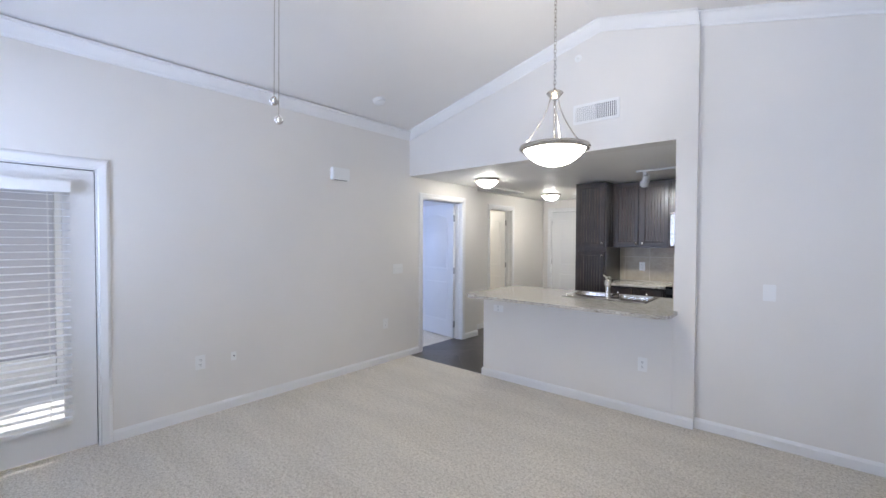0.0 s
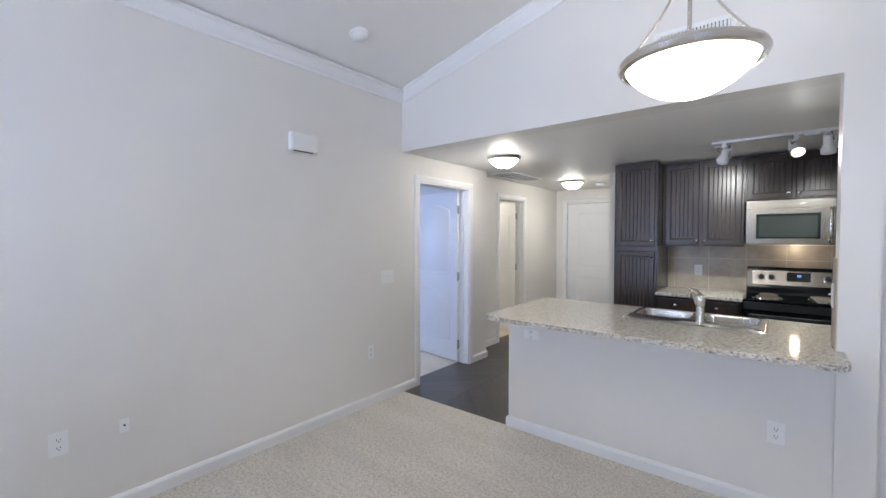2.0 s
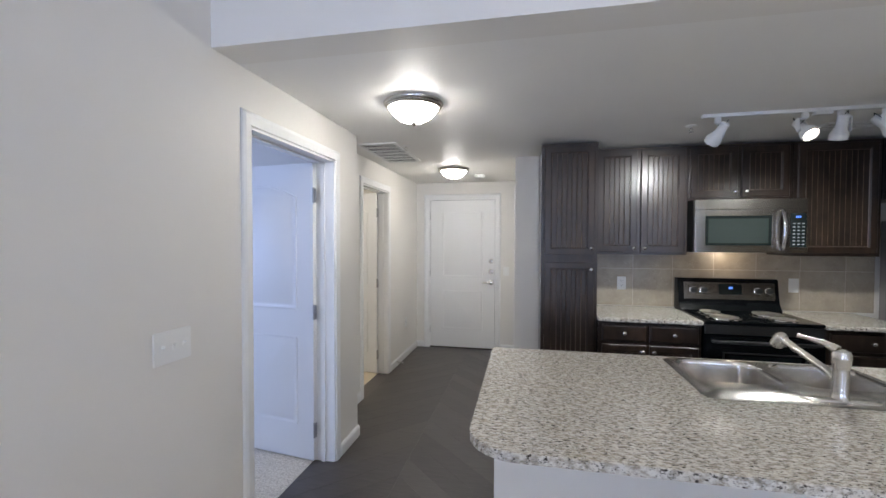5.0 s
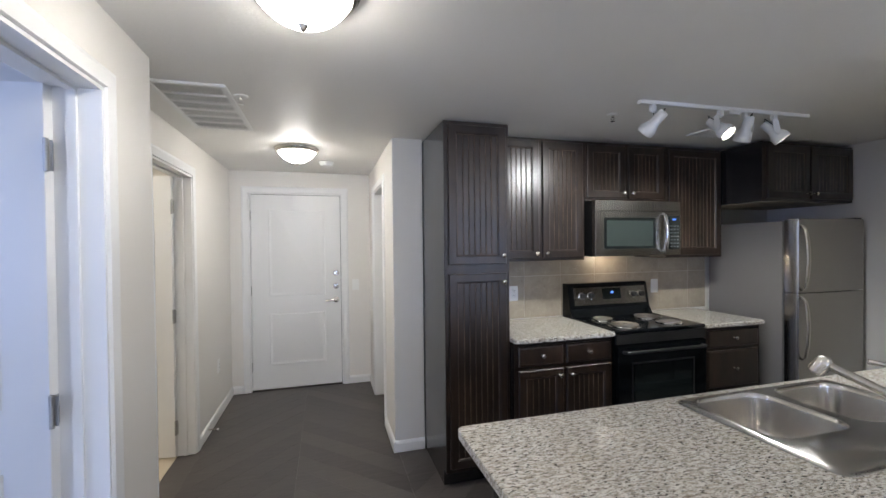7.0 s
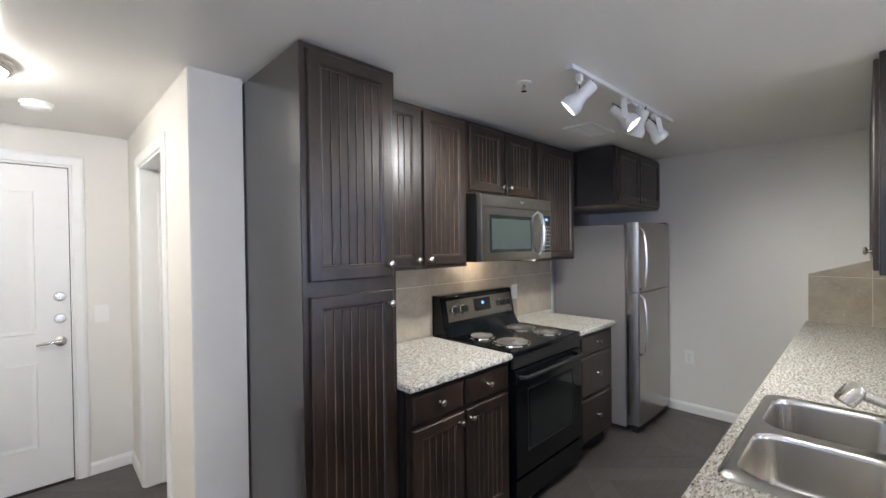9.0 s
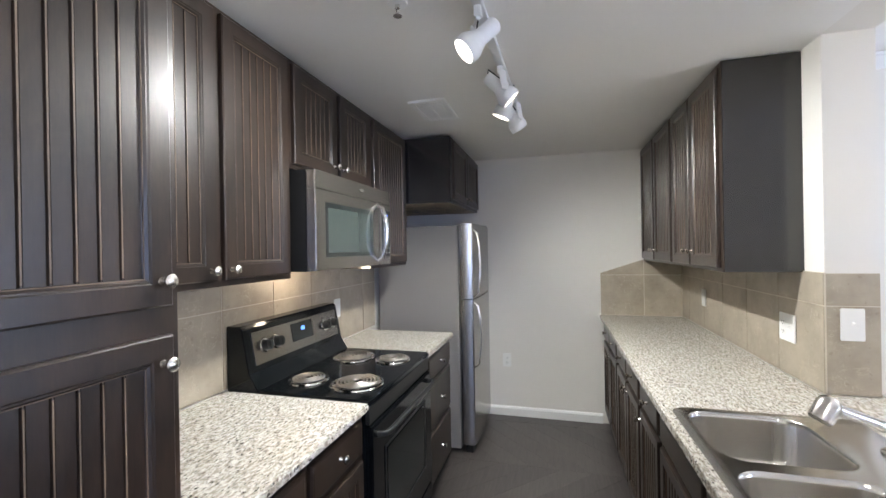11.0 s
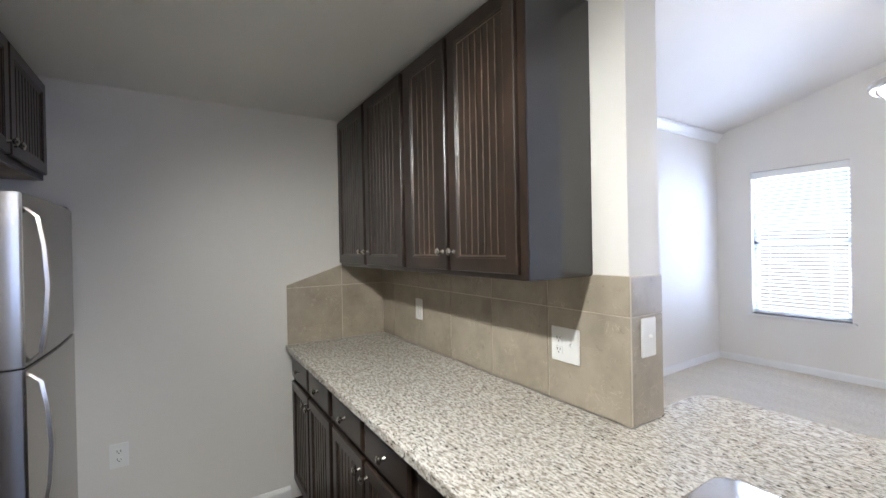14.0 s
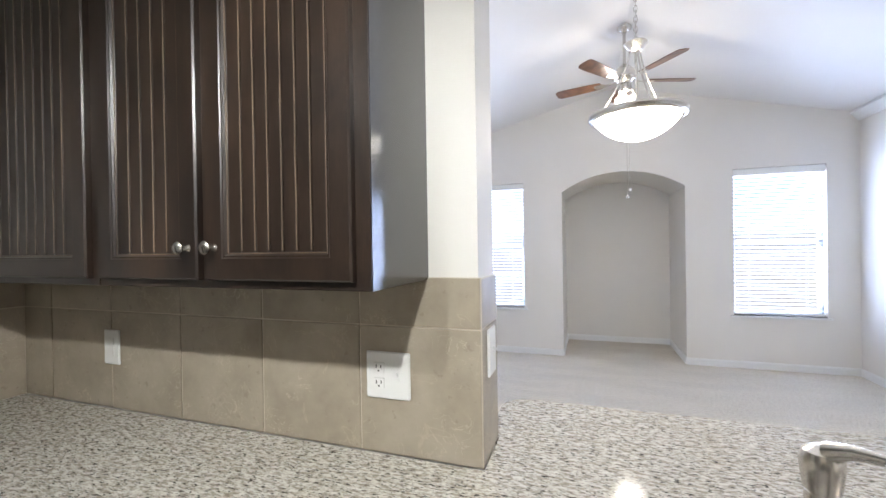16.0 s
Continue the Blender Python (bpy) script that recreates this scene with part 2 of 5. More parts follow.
def slat_mat():
    m = mat("white_blind_slat", (0.86, 0.87, 0.88), 0.5)
    nt = m.node_tree
    tr = nt.nodes.new("ShaderNodeBsdfTranslucent")
    tr.inputs[0].default_value = (0.85, 0.88, 0.92, 1)
    mx = nt.nodes.new("ShaderNodeMixShader")
    mx.inputs[0].default_value = 0.32
    link(m, bsdf(m).outputs[0], mx.inputs[1]), link(m, tr.outputs[0], mx.inputs[2])
    link(m, mx.outputs[0], nt.nodes["Material Output"].inputs[0])
    return m


M_SLAT = slat_mat()
M_GLASS = mat("window_glass", (1, 1, 1), 0.0, 0.0, Transmission_Weight=1.0, IOR=1.45)

# ---- mesh helpers ----


def box(bm, x0, y0, z0, x1, y1, z1):
    vs = [bm.verts.new((x, y, z)) for x in (x0, x1) for y in (y0, y1) for z in (z0, z1)]
    for q in ((0, 1, 3, 2), (4, 6, 7, 5), (0, 4, 5, 1), (2, 3, 7, 6), (0, 2, 6, 4), (1, 5, 7, 3)):
        bm.faces.new([vs[i] for i in q])


def prism(bm, pts, axis, a, b):
    """A polygon pushed along an axis: axis 'y' takes (x, z), 'z' takes (x, y), 'x' takes (y, z)."""
    def at(p, d):
        return {"y": (p[0], d, p[1]), "z": (p[0], p[1], d), "x": (d, p[0], p[1])}[axis]
    lo = [bm.verts.new(at(p, a)) for p in pts]
    hi = [bm.verts.new(at(p, b)) for p in pts]
    n = len(pts)
    bm.faces.new(lo), bm.faces.new(hi[::-1])
    for i in range(n):
        bm.faces.new((lo[i], hi[i], hi[(i + 1) % n], lo[(i + 1) % n]))


def slab(bm, axis, a, b, u0, u1, v0, v1, holes=()):
    """A slab normal to an axis, from a to b along it, with rectangular holes (u0, u1, v0, v1) through it."""
    us = sorted({u0, u1, *[h for q in holes for h in q[:2] if u0 < h < u1]})
    vs = sorted({v0, v1, *[h for q in holes for h in q[2:] if v0 < h < v1]})

    def solid(i, j):
        if not (0 <= i < len(us) - 1 and 0 <= j < len(vs) - 1):
            return False
        u, v = (us[i] + us[i + 1]) / 2, (vs[j] + vs[j + 1]) / 2
        return not any(q[0] < u < q[1] and q[2] < v < q[3] for q in holes)

    cache = {}

    def vert(u, v, d):
        k = (u, v, d)
        if k not in cache:
            cache[k] = bm.verts.new({"x": (d, u, v), "y": (u, d, v), "z": (u, v, d)}[axis])
        return cache[k]

    for i in range(len(us) - 1):
        for j in range(len(vs) - 1):
            if not solid(i, j):
                continue
            U0, U1, V0, V1 = us[i], us[i + 1], vs[j], vs[j + 1]
            for d in (a, b):
                bm.faces.new([vert(U0, V0, d), vert(U1, V0, d), vert(U1, V1, d), vert(U0, V1, d)])
            for (di, dj), (p, q) in (((-1, 0), ((U0, V0), (U0, V1))), ((1, 0), ((U1, V0), (U1, V1))),
                                     ((0, -1), ((U0, V0), (U1, V0))), ((0, 1), ((U0, V1), (U1, V1)))):
                if not solid(i + di, j + dj):
                    bm.faces.new([vert(*p, a), vert(*q, a), vert(*q, b), vert(*p, b)])


def lathe(bm, profile, p=(0, 0, 0), seg=32, axis="z"):
    """A profile of (radius, height) turned round an axis through p."""
    def at(r, h, t):
        c, s = r * math.cos(t), r * math.sin(t)
        v = {"z": (c, s, h), "y": (c, h, s), "x": (h, c, s)}[axis]
        return (p[0] + v[0], p[1] + v[1], p[2] + v[2])
    rings = []
    for r, h in profile:
        if r < 1e-6:
            rings.append([bm.verts.new(at(0, h, 0))])
        else:
            rings.append([bm.verts.new(at(r, h, 2 * math.pi * k / seg)) for k in range(seg)])
    for A, B in zip(rings, rings[1:]):
        for k in range(seg):
            q = [A[k % len(A)], A[(k + 1) % len(A)], B[(k + 1) % len(B)], B[k % len(B)]]
            q = [v for i, v in enumerate(q) if v not in q[:i]]
            if len(q) > 2:
                bm.faces.new(q)


def tube(bm, pts, r, seg=10, caps=True):
    pts = [Vector(p) for p in pts]
    rs = r if isinstance(r, (list, tuple)) else [r] * len(pts)
    rings = []
    side = None
    for i, p in enumerate(pts):
        d = (pts[min(i + 1, len(pts) - 1)] - pts[max(i - 1, 0)]).normalized()
        if side is None:
            side = d.orthogonal().normalized()
        side = (side - d * side.dot(d)).normalized()
        up = d.cross(side)
        rings.append([bm.verts.new(p + (side * math.cos(2 * math.pi * k / seg) + up * math.sin(2 * math.pi * k / seg)) * rs[i]) for k in range(seg)])
    for A, B in zip(rings, rings[1:]):
        for k in range(seg):
            bm.faces.new((A[k], A[(k + 1) % seg], B[(k + 1) % seg], B[k]))
    if caps:
        bm.faces.new(rings[0][::-1]), bm.faces.new(rings[-1])


def rounded(x0, y0, x1, y1, r, n=5):
    pts = []
    for cx, cy, a in ((x1 - r, y1 - r, 0), (x0 + r, y1 - r, 90), (x0 + r, y0 + r, 180), (x1 - r, y0 + r, 270)):
        for k in range(n + 1):
            t = radians(a + 90 * k / n)
            pts.append((cx + r * math.cos(t), cy + r * math.sin(t)))
    return pts


def loft(bm, loops, close_last=True):
    rings = [[bm.verts.new(p) for p in lp] for lp in loops]
    n = len(rings[0])
    for A, B in zip(rings, rings[1:]):
        for k in range(n):
            bm.faces.new((A[k], A[(k + 1) % n], B[(k + 1) % n], B[k]))
    if close_last:
        bm.faces.new(rings[-1])


def mesh_of(name, bm, material, bevel=0.0, smooth=False, seg=2):
    bmesh.ops.remove_doubles(bm, verts=bm.verts, dist=1e-6)
    bmesh.ops.recalc_face_normals(bm, faces=bm.faces)
    if bevel:
        edges = [e for e in bm.edges if len(e.link_faces) == 2 and e.calc_face_angle(0) > 0.6]
        bmesh.ops.bevel(bm, geom=edges, offset=bevel, segments=seg, affect='EDGES', clamp_overlap=True)
    me = bpy.data.meshes.new(name)
    bm.to_mesh(me)
    bm.free()
    me.materials.append(material)
    if smooth:
        for p in me.polygons:
            p.use_smooth = True
        me.set_sharp_from_angle(angle=radians(38))
    return me


def put(name, bm, material, parent=None, bevel=0.0, smooth=False, label="", category="", kind="", seg=2):
    """A mesh object in world coordinates, as a top-level object or as a part of parent."""
    ob = new(name, mesh_of(name, bm, material, bevel, smooth, seg))
    if parent is not None:
        ob.parent = parent
        base = parent.matrix_basis.copy()
        if parent.parent is not None:
            base = parent.parent.matrix_basis @ parent.matrix_parent_inverse @ base
        ob.matrix_parent_inverse = base.inverted()
    return tagged(ob, label, category, "", kind)


def thing(name, p, label, category, group=""):
    e = new(name)
    e.empty_display_size = 0.1
    e.matrix_basis = Matrix.Translation(p)
    return tagged(e, label, category, group)


def structure(name, bm, material, label, bevel=0.0, category="wall"):
    return put(name, bm, material, None, bevel, label=label, category=category, kind="structure")


def B():
    return bmesh.new()


# ---- plan ----
LEFT, RIGHT, FAR = -3.895, 0.915, -0.625
GABLE, KIT, JAMB = 3.865, 4.033, -0.884
BACK, ENTRY, HALL, STUB = 6.38, 8.00, -4.15, -2.745
CEIL, EAVE, PITCH = 2.287, 2.825, 0.248
RIDGE = (LEFT + RIGHT) / 2
PEAK = EAVE + PITCH * (RIGHT - RIDGE)
TOPS = 2.262

# ---- structure ----
D1, D2, D3 = (4.10, 4.958), (6.05, 6.775), (6.86, 7.56)
DOORTOP = 2.032
W_FAR = [(-3.61, -2.74), (-0.33, 0.545)]
WZ = (0.61, 2.30)
BALC = (-0.14, 0.776)
COL = -0.735

bm = B()
slab(bm, "z", -0.12, 0.0, LEFT - 0.15, RIGHT + 0.12, -1.80, 3.868)
slab(bm, "z", -0.12, 0.0, -7.2, LEFT - 0.15, 2.2, 5.45)
slab(bm, "z", -0.004, 0.0, COL, RIGHT, 3.868, 3.95)
structure("floor_carpet", bm, M_CARPET, "cream cut-pile carpet with flecks", category="carpet")
bm = B()
slab(bm, "z", -0.12, -0.006, -4.27, RIGHT + 0.12, 3.868, 8.15)
floor_vinyl = structure("floor_vinyl", bm, M_VINYL, "dark grey-brown vinyl plank floor in hall and kitchen", category="floor")
bm = B()
slab(bm, "z", -0.12, -0.001, -6.6, -4.27, 5.45, 8.0)
structure("floor_bathroom", bm, painted("beige_floor_tile", (0.62, 0.53, 0.40), 0.4), "beige tiled bathroom floor", category="floor")

bm = B()
slab(bm, "x", LEFT - 0.15, LEFT, FAR - 0.15, 5.33, 0, 3.0, [(*BALC, 0, 1.972), (*D1, 0, DOORTOP)])
structure("wall_west", bm, M_WALL, "cream painted wall with balcony door and bedroom door")
bm = B()
slab(bm, "x", HALL - 0.12, HALL, 5.33, ENTRY, 0, CEIL + 0.1, [(*D2, 0, DOORTOP)])
box(bm, HALL - 0.12, 5.21, 0, LEFT - 0.15, 5.33, CEIL + 0.1)
structure("wall_hall", bm, M_WALL, "cream painted hall wall with a doorway")
bm = B()
slab(bm, "y", ENTRY, ENTRY + 0.14, HALL - 0.12, STUB + 0.22, 0, CEIL + 0.1, [(-3.975, -3.045, 0, 2.062)])
structure("wall_entry", bm, M_WALL, "cream painted wall round the entry door")
bm = B()
slab(bm, "x", STUB, STUB + 0.22, BACK - 0.02, ENTRY, 0, CEIL + 0.1, [(*D3, 0, DOORTOP)])
structure("wall_stub", bm, M_WALL, "cream painted wall end beside the pantry", 0.004)
bm = B()
slab(bm, "y", BACK, BACK + 0.12, STUB + 0.22, RIGHT + 0.12, 0, CEIL + 0.1)
structure("wall_kitchen", bm, M_WALL, "cream painted kitchen wall behind the cabinets")
bm = B()
slab(bm, "x", RIGHT, RIGHT + 0.12, FAR - 0.15, BACK, 0, 3.0)
structure("wall_east", bm, M_WALL, "cream painted side wall")

# gable wall with the wide opening to the kitchen, its column and the half wall
def vault(x):
    return PEAK - PITCH * abs(x - RIDGE) + 0.02


bm = B()
prism(bm, [(LEFT, CEIL), (JAMB, CEIL), (JAMB, 0), (COL, 0), (COL, vault(COL)), (RIDGE, vault(RIDGE)), (LEFT, vault(LEFT))], "y", GABLE, KIT)
prism(bm, [(COL, 0), (RIGHT, 0), (RIGHT, vault(RIGHT)), (COL, vault(COL))], "y", GABLE + 0.045, KIT)
structure("wall_gable", bm, M_WALL, "cream gable wall with a wide kitchen opening")
bm = B()
box(bm, -2.74, GABLE, 0, JAMB, GABLE + 0.115, 0.885)
structure("wall_half", bm, M_WALL, "painted half wall under the granite bar", 0.004)

# far wall with two windows and an arched alcove
AX0, AX1, ASP, ATOP = -2.25, -0.828, 2.145, 2.368


def arch_pts(n=24):
    w, h = (AX1 - AX0) / 2, ATOP - ASP
    R = (w * w + h * h) / (2 * h)
    cx, cz = (AX0 + AX1) / 2, ATOP - R
    a = math.asin(w / R)
    return [(cx + R * math.sin(-a + 2 * a * k / n), cz + R * math.cos(-a + 2 * a * k / n)) for k in range(n + 1)]


ARCH = arch_pts()
bm = B()
holes = [(*w, *WZ) for w in W_FAR] + [(AX0, AX1, 0, ATOP + 0.03)]
slab(bm, "y", FAR - 0.15, FAR, LEFT, RIGHT, 0, EAVE, holes)
prism(bm, [(LEFT, EAVE), (RIGHT, EAVE), (RIDGE, PEAK + 0.02)], "y", FAR - 0.15, FAR)
for (xa, za), (xb, zb) in zip(ARCH, ARCH[1:]):
    prism(bm, [(xa, za), (xb, zb), (xb, ATOP + 0.03), (xa, ATOP + 0.03)], "y", FAR - 0.15, FAR)
structure("wall_far", bm, M_WALL, "cream wall with two windows and an arched alcove")
bm = B()
box(bm, AX0 - 0.1, -1.77, 0, AX1 + 0.1, -1.65, ATOP + 0.1)
box(bm, AX0 - 0.1, -1.65, 0, AX0, FAR - 0.15, ATOP + 0.1)
box(bm, AX1, -1.65, 0, AX1 + 0.1, FAR - 0.15, ATOP + 0.1)
for (xa, za), (xb, zb) in zip(ARCH, ARCH[1:]):
    prism(bm, [(xa, za), (xb, zb), (xb, ATOP + 0.1), (xa, ATOP + 0.1)], "y", -1.65, FAR - 0.15)
structure("wall_alcove", bm, M_WALL, "cream painted arched alcove")

# ceilings
bm = B()
for xa, xb in ((LEFT - 0.15, RIDGE), (RIGHT + 0.12, RIDGE)):
    za = PEAK - PITCH * abs(xa - RIDGE)
    prism(bm, [(xa, za), (xb, PEAK), (xb, PEAK + 0.12), (xa, za + 0.12)], "y", FAR - 0.15, GABLE)
structure("ceiling_vault", bm, M_VAULT, "white vaulted living room ceiling", category="ceiling")
bm = B()
slab(bm, "z", CEIL, CEIL + 0.1, LEFT - 0.15, RIGHT, KIT, 5.33)
slab(bm, "z", CEIL, CEIL + 0.1, HALL, STUB, 5.33, ENTRY)
slab(bm, "z", CEIL, CEIL + 0.1, STUB, RIGHT, 5.33, BACK)
structure("ceiling_kitchen", bm, M_CEIL, "textured off-white kitchen and hall ceiling", category="ceiling")

# rooms behind the two doorways and the closet
bm = B()
box(bm, -7.3, 2.1, 0, -7.2, 5.45, 2.6)
box(bm, -7.2, 2.1, 0, LEFT - 0.15, 2.2, 2.6)
box(bm, -7.2, 5.45, 0, -4.27, 5.55, 2.6)
box(bm, -7.2, 2.2, 2.5, LEFT - 0.15, 5.45, 2.6)
structure("wall_bedroom", bm, M_WALL, "cream bedroom walls and ceiling")
bm = B()
box(bm, -6.7, 5.55, 0, -6.6, 8.0, 2.5)
box(bm, -6.6, 8.0, 0, -4.27, 8.1, 2.5)
box(bm, -6.6, 5.55, 2.4, -4.27, 8.0, 2.5)
structure("wall_bathroom", bm, M_WALL, "cream bathroom walls and ceiling")
bm = B()
box(bm, STUB + 0.22, 7.9, 0, -1.6, 8.0, 2.4)
box(bm, -1.6, BACK + 0.12, 0, -1.5, 8.0, 2.4)
box(bm, STUB + 0.22, BACK + 0.12, 2.3, -1.6, 7.9, 2.4)
box(bm, STUB + 0.22, BACK + 0.12, -0.1, -1.6, 7.9, -0.01)
structure("wall_closet", bm, M_WALL, "plain closet walls")

# baseboards and crown mouldings
BB = [(0, 0), (0.014, 0), (0.014, 0.062), (0.009, 0.074), (0.004, 0.082), (0, 0.082)]


def run(bm, profile, a, b, out):
    """A moulding profile (out from the wall, up) along the plan line from a to b; out is the wall's outward direction."""
    rings = []
    for p in (a, b):
        rings.append([bm.verts.new((p[0] + o * out[0], p[1] + o * out[1], p[2] + h)) for o, h in profile])
    n = len(profile)
    for k in range(n):
        bm.faces.new((rings[0][k], rings[0][(k + 1) % n], rings[1][(k + 1) % n], rings[1][k]))
    bm.faces.new(rings[0]), bm.faces.new(rings[1][::-1])


bm = B()
CW = 0.066
for a, b, o in [((LEFT, BALC[1] + CW), (LEFT, D1[0] - CW), (1, 0)), ((LEFT, FAR), (LEFT, BALC[0] - CW), (1, 0)),
                ((LEFT, D1[1] + CW), (LEFT, 5.344), (1, 0)), ((LEFT, 5.33), (HALL, 5.33), (0, 1)),
                ((HALL, 5.33), (HALL, D2[0] - CW), (1, 0)), ((HALL, D2[1] + CW), (HALL, ENTRY), (1, 0)),
                ((HALL, ENTRY), (-3.975 - CW, ENTRY), (0, -1)), ((-3.045 + CW, ENTRY), (STUB, ENTRY), (0, -1)),
                ((STUB, ENTRY), (STUB, D3[1] + CW), (-1, 0)), ((STUB, D3[0] - CW), (STUB, BACK - 0.034), (-1, 0)),
                ((STUB, BACK - 0.02), (STUB + 0.22, BACK - 0.02), (0, -1)),
                ((RIGHT, 4.66), (RIGHT, BACK), (-1, 0)), ((RIGHT, FAR), (RIGHT, GABLE + 0.045), (-1, 0)),
                ((-2.74, GABLE), (COL, GABLE), (0, -1)), ((COL, GABLE + 0.045), (RIGHT, GABLE + 0.045), (0, -1)),
                ((-2.74, GABLE - 0.014), (-2.74, GABLE + 0.115), (-1, 0)),
                ((LEFT, FAR), (AX0, FAR), (0, 1)), ((AX1, FAR), (RIGHT, FAR), (0, 1)),
                ((AX0, FAR), (AX0, -1.65), (1, 0)), ((AX1, FAR), (AX1, -1.65), (-1, 0)), ((AX0, -1.65), (AX1, -1.65), (0, 1))]:
    run(bm, BB, (*a, 0), (*b, 0), o)
structure("baseboard", bm, M_TRIM, "white painted baseboard", category="trim")

CR = [(0, 0), (0.012, 0), (0.018, 0.014), (0.035, 0.030), (0.058, 0.058), (0.070, 0.072), (0.082, 0.078), (0.082, 0.10), (0, 0.10)]
bm = B()
zc = EAVE - 0.092
run(bm, CR, (LEFT, FAR, zc), (LEFT, GABLE, zc), (1, 0))
run(bm, CR, (RIGHT, FAR, zc), (RIGHT, GABLE, zc), (-1, 0))
run(bm, CR, (LEFT, GABLE, zc), (RIDGE, GABLE, zc + PITCH * (RIDGE - LEFT)), (0, -1))
run(bm, CR, (RIDGE, GABLE, zc + PITCH * (RIDGE - LEFT)), (COL, GABLE, zc + PITCH * (RIGHT - COL)), (0, -1))
run(bm, CR, (COL, GABLE + 0.045, zc + PITCH * (RIGHT - COL)), (RIGHT, GABLE + 0.045, zc), (0, -1))
structure("trim_crown", bm, M_TRIM, "white crown moulding under the vault", category="trim")


# door casings: a moulded frame on a wall face, with the jamb lining through the wall
def casing(axis, face, out, u0, u1, top, depth, name="trim_casing", lining=True):
    bm = B()
    prof = [(0.0, 0.004), (0.004, 0.012), (0.045, 0.017), (0.060, 0.012), (CW, 0.006)]
    path = [(u0, 0, -1, 0), (u0, top, -1, 1), (u1, top, 1, 1), (u1, 0, 1, 0)]
    rings = []
    for u, z, du, dz in path:
        front = [(u + du * w, z + dz * w, h) for w, h in prof]
        ring = front + [(u + du * CW, z + dz * CW, 0.0), (u, z, 0.0)]
        rings.append(ring)

    def at(u, z, h):
        d = face + out * h
        return (d, u, z) if axis == "x" else (u, d, z)
    rings = [[bm.verts.new(at(*q)) for q in r] for r in rings]
    n = len(rings[0])
    for A, C in zip(rings, rings[1:]):
        for k in range(n):
            bm.faces.new((A[k], A[(k + 1) % n], C[(k + 1) % n], C[k]))
    bm.faces.new(rings[0]), bm.faces.new(rings[-1][::-1])
    if lining:
        t = 0.012
        for a, b, c, e in ((u0, u0 + t, 0, top - t), (u1 - t, u1, 0, top - t), (u0, u1, top - t, top)):
            lo, hi = sorted((face + out * 0.002, face - out * depth))
            if axis == "x":
                box(bm, lo, a, c, hi, b, e)
            else:
                box(bm, a, lo, c, b, hi, e)
        # stop bead
        s0, s1 = face - out * depth * 0.42, face - out * depth * 0.60
        lo, hi = sorted((s0, s1))
        for a, b, c, e in ((u0 + t, u0 + t + 0.011, 0, top - t), (u1 - t - 0.011, u1 - t, 0, top - t), (u0 + t, u1 - t, top - t - 0.011, top - t)):
            if axis == "x":
                box(bm, lo, a, c, hi, b, e)
            else:
                box(bm, a, lo, c, b, hi, e)
    return structure(name, bm, M_TRIM, "white painted door casing and jamb", category="trim")


casing("x", LEFT, 1, *D1, DOORTOP, 0.15)
casing("x", HALL, 1, *D2, DOORTOP, 0.12)
casing("y", ENTRY, -1, -3.975, -3.045, 2.062, 0.14)
casing("x", STUB, -1, *D3, DOORTOP, 0.22)
casing("x", LEFT, 1, *BALC, 1.972, 0.15)


# panelled interior door leaf, built in the plane y = 0 from its hinge at x = 0, then posed
def ring_panel(bm, outline, y, out, inset=0.022):
    """A moulded raised panel: a groove ring and a raised field, on a face at y whose outward direction is out."""
    c = (sum(p[0] for p in outline) / len(outline), sum(p[1] for p in outline) / len(outline))

    def shrink(d):
        w = max(abs(p[0] - c[0]) for p in outline)
        h = max(abs(p[1] - c[1]) for p in outline)
        return [(c[0] + (p[0] - c[0]) * (1 - d / w), c[1] + (p[1] - c[1]) * (1 - d / h)) for p in outline]
    loops = []
    for d, h in ((0, 0.0), (0.004, 0.006), (0.012, 0.006), (0.020, 0.0012), (0.030, 0.0012), (0.046, 0.006)):
        loops.append([(p[0], y + out * h, p[1]) for p in shrink(d)])
    loft(bm, loops)


def arched(x0, z0, x1, z1, rise, n=10):
    pts = [(x0, z0), (x1, z0), (x1, z1 - rise)]
    for k in range(1, n):
        t = k / n
        pts.append((x1 + (x0 - x1) * t, z1 - rise + rise * math.sin(math.pi * t) ** 1.0))
    pts.append((x0, z1 - rise))
    return pts


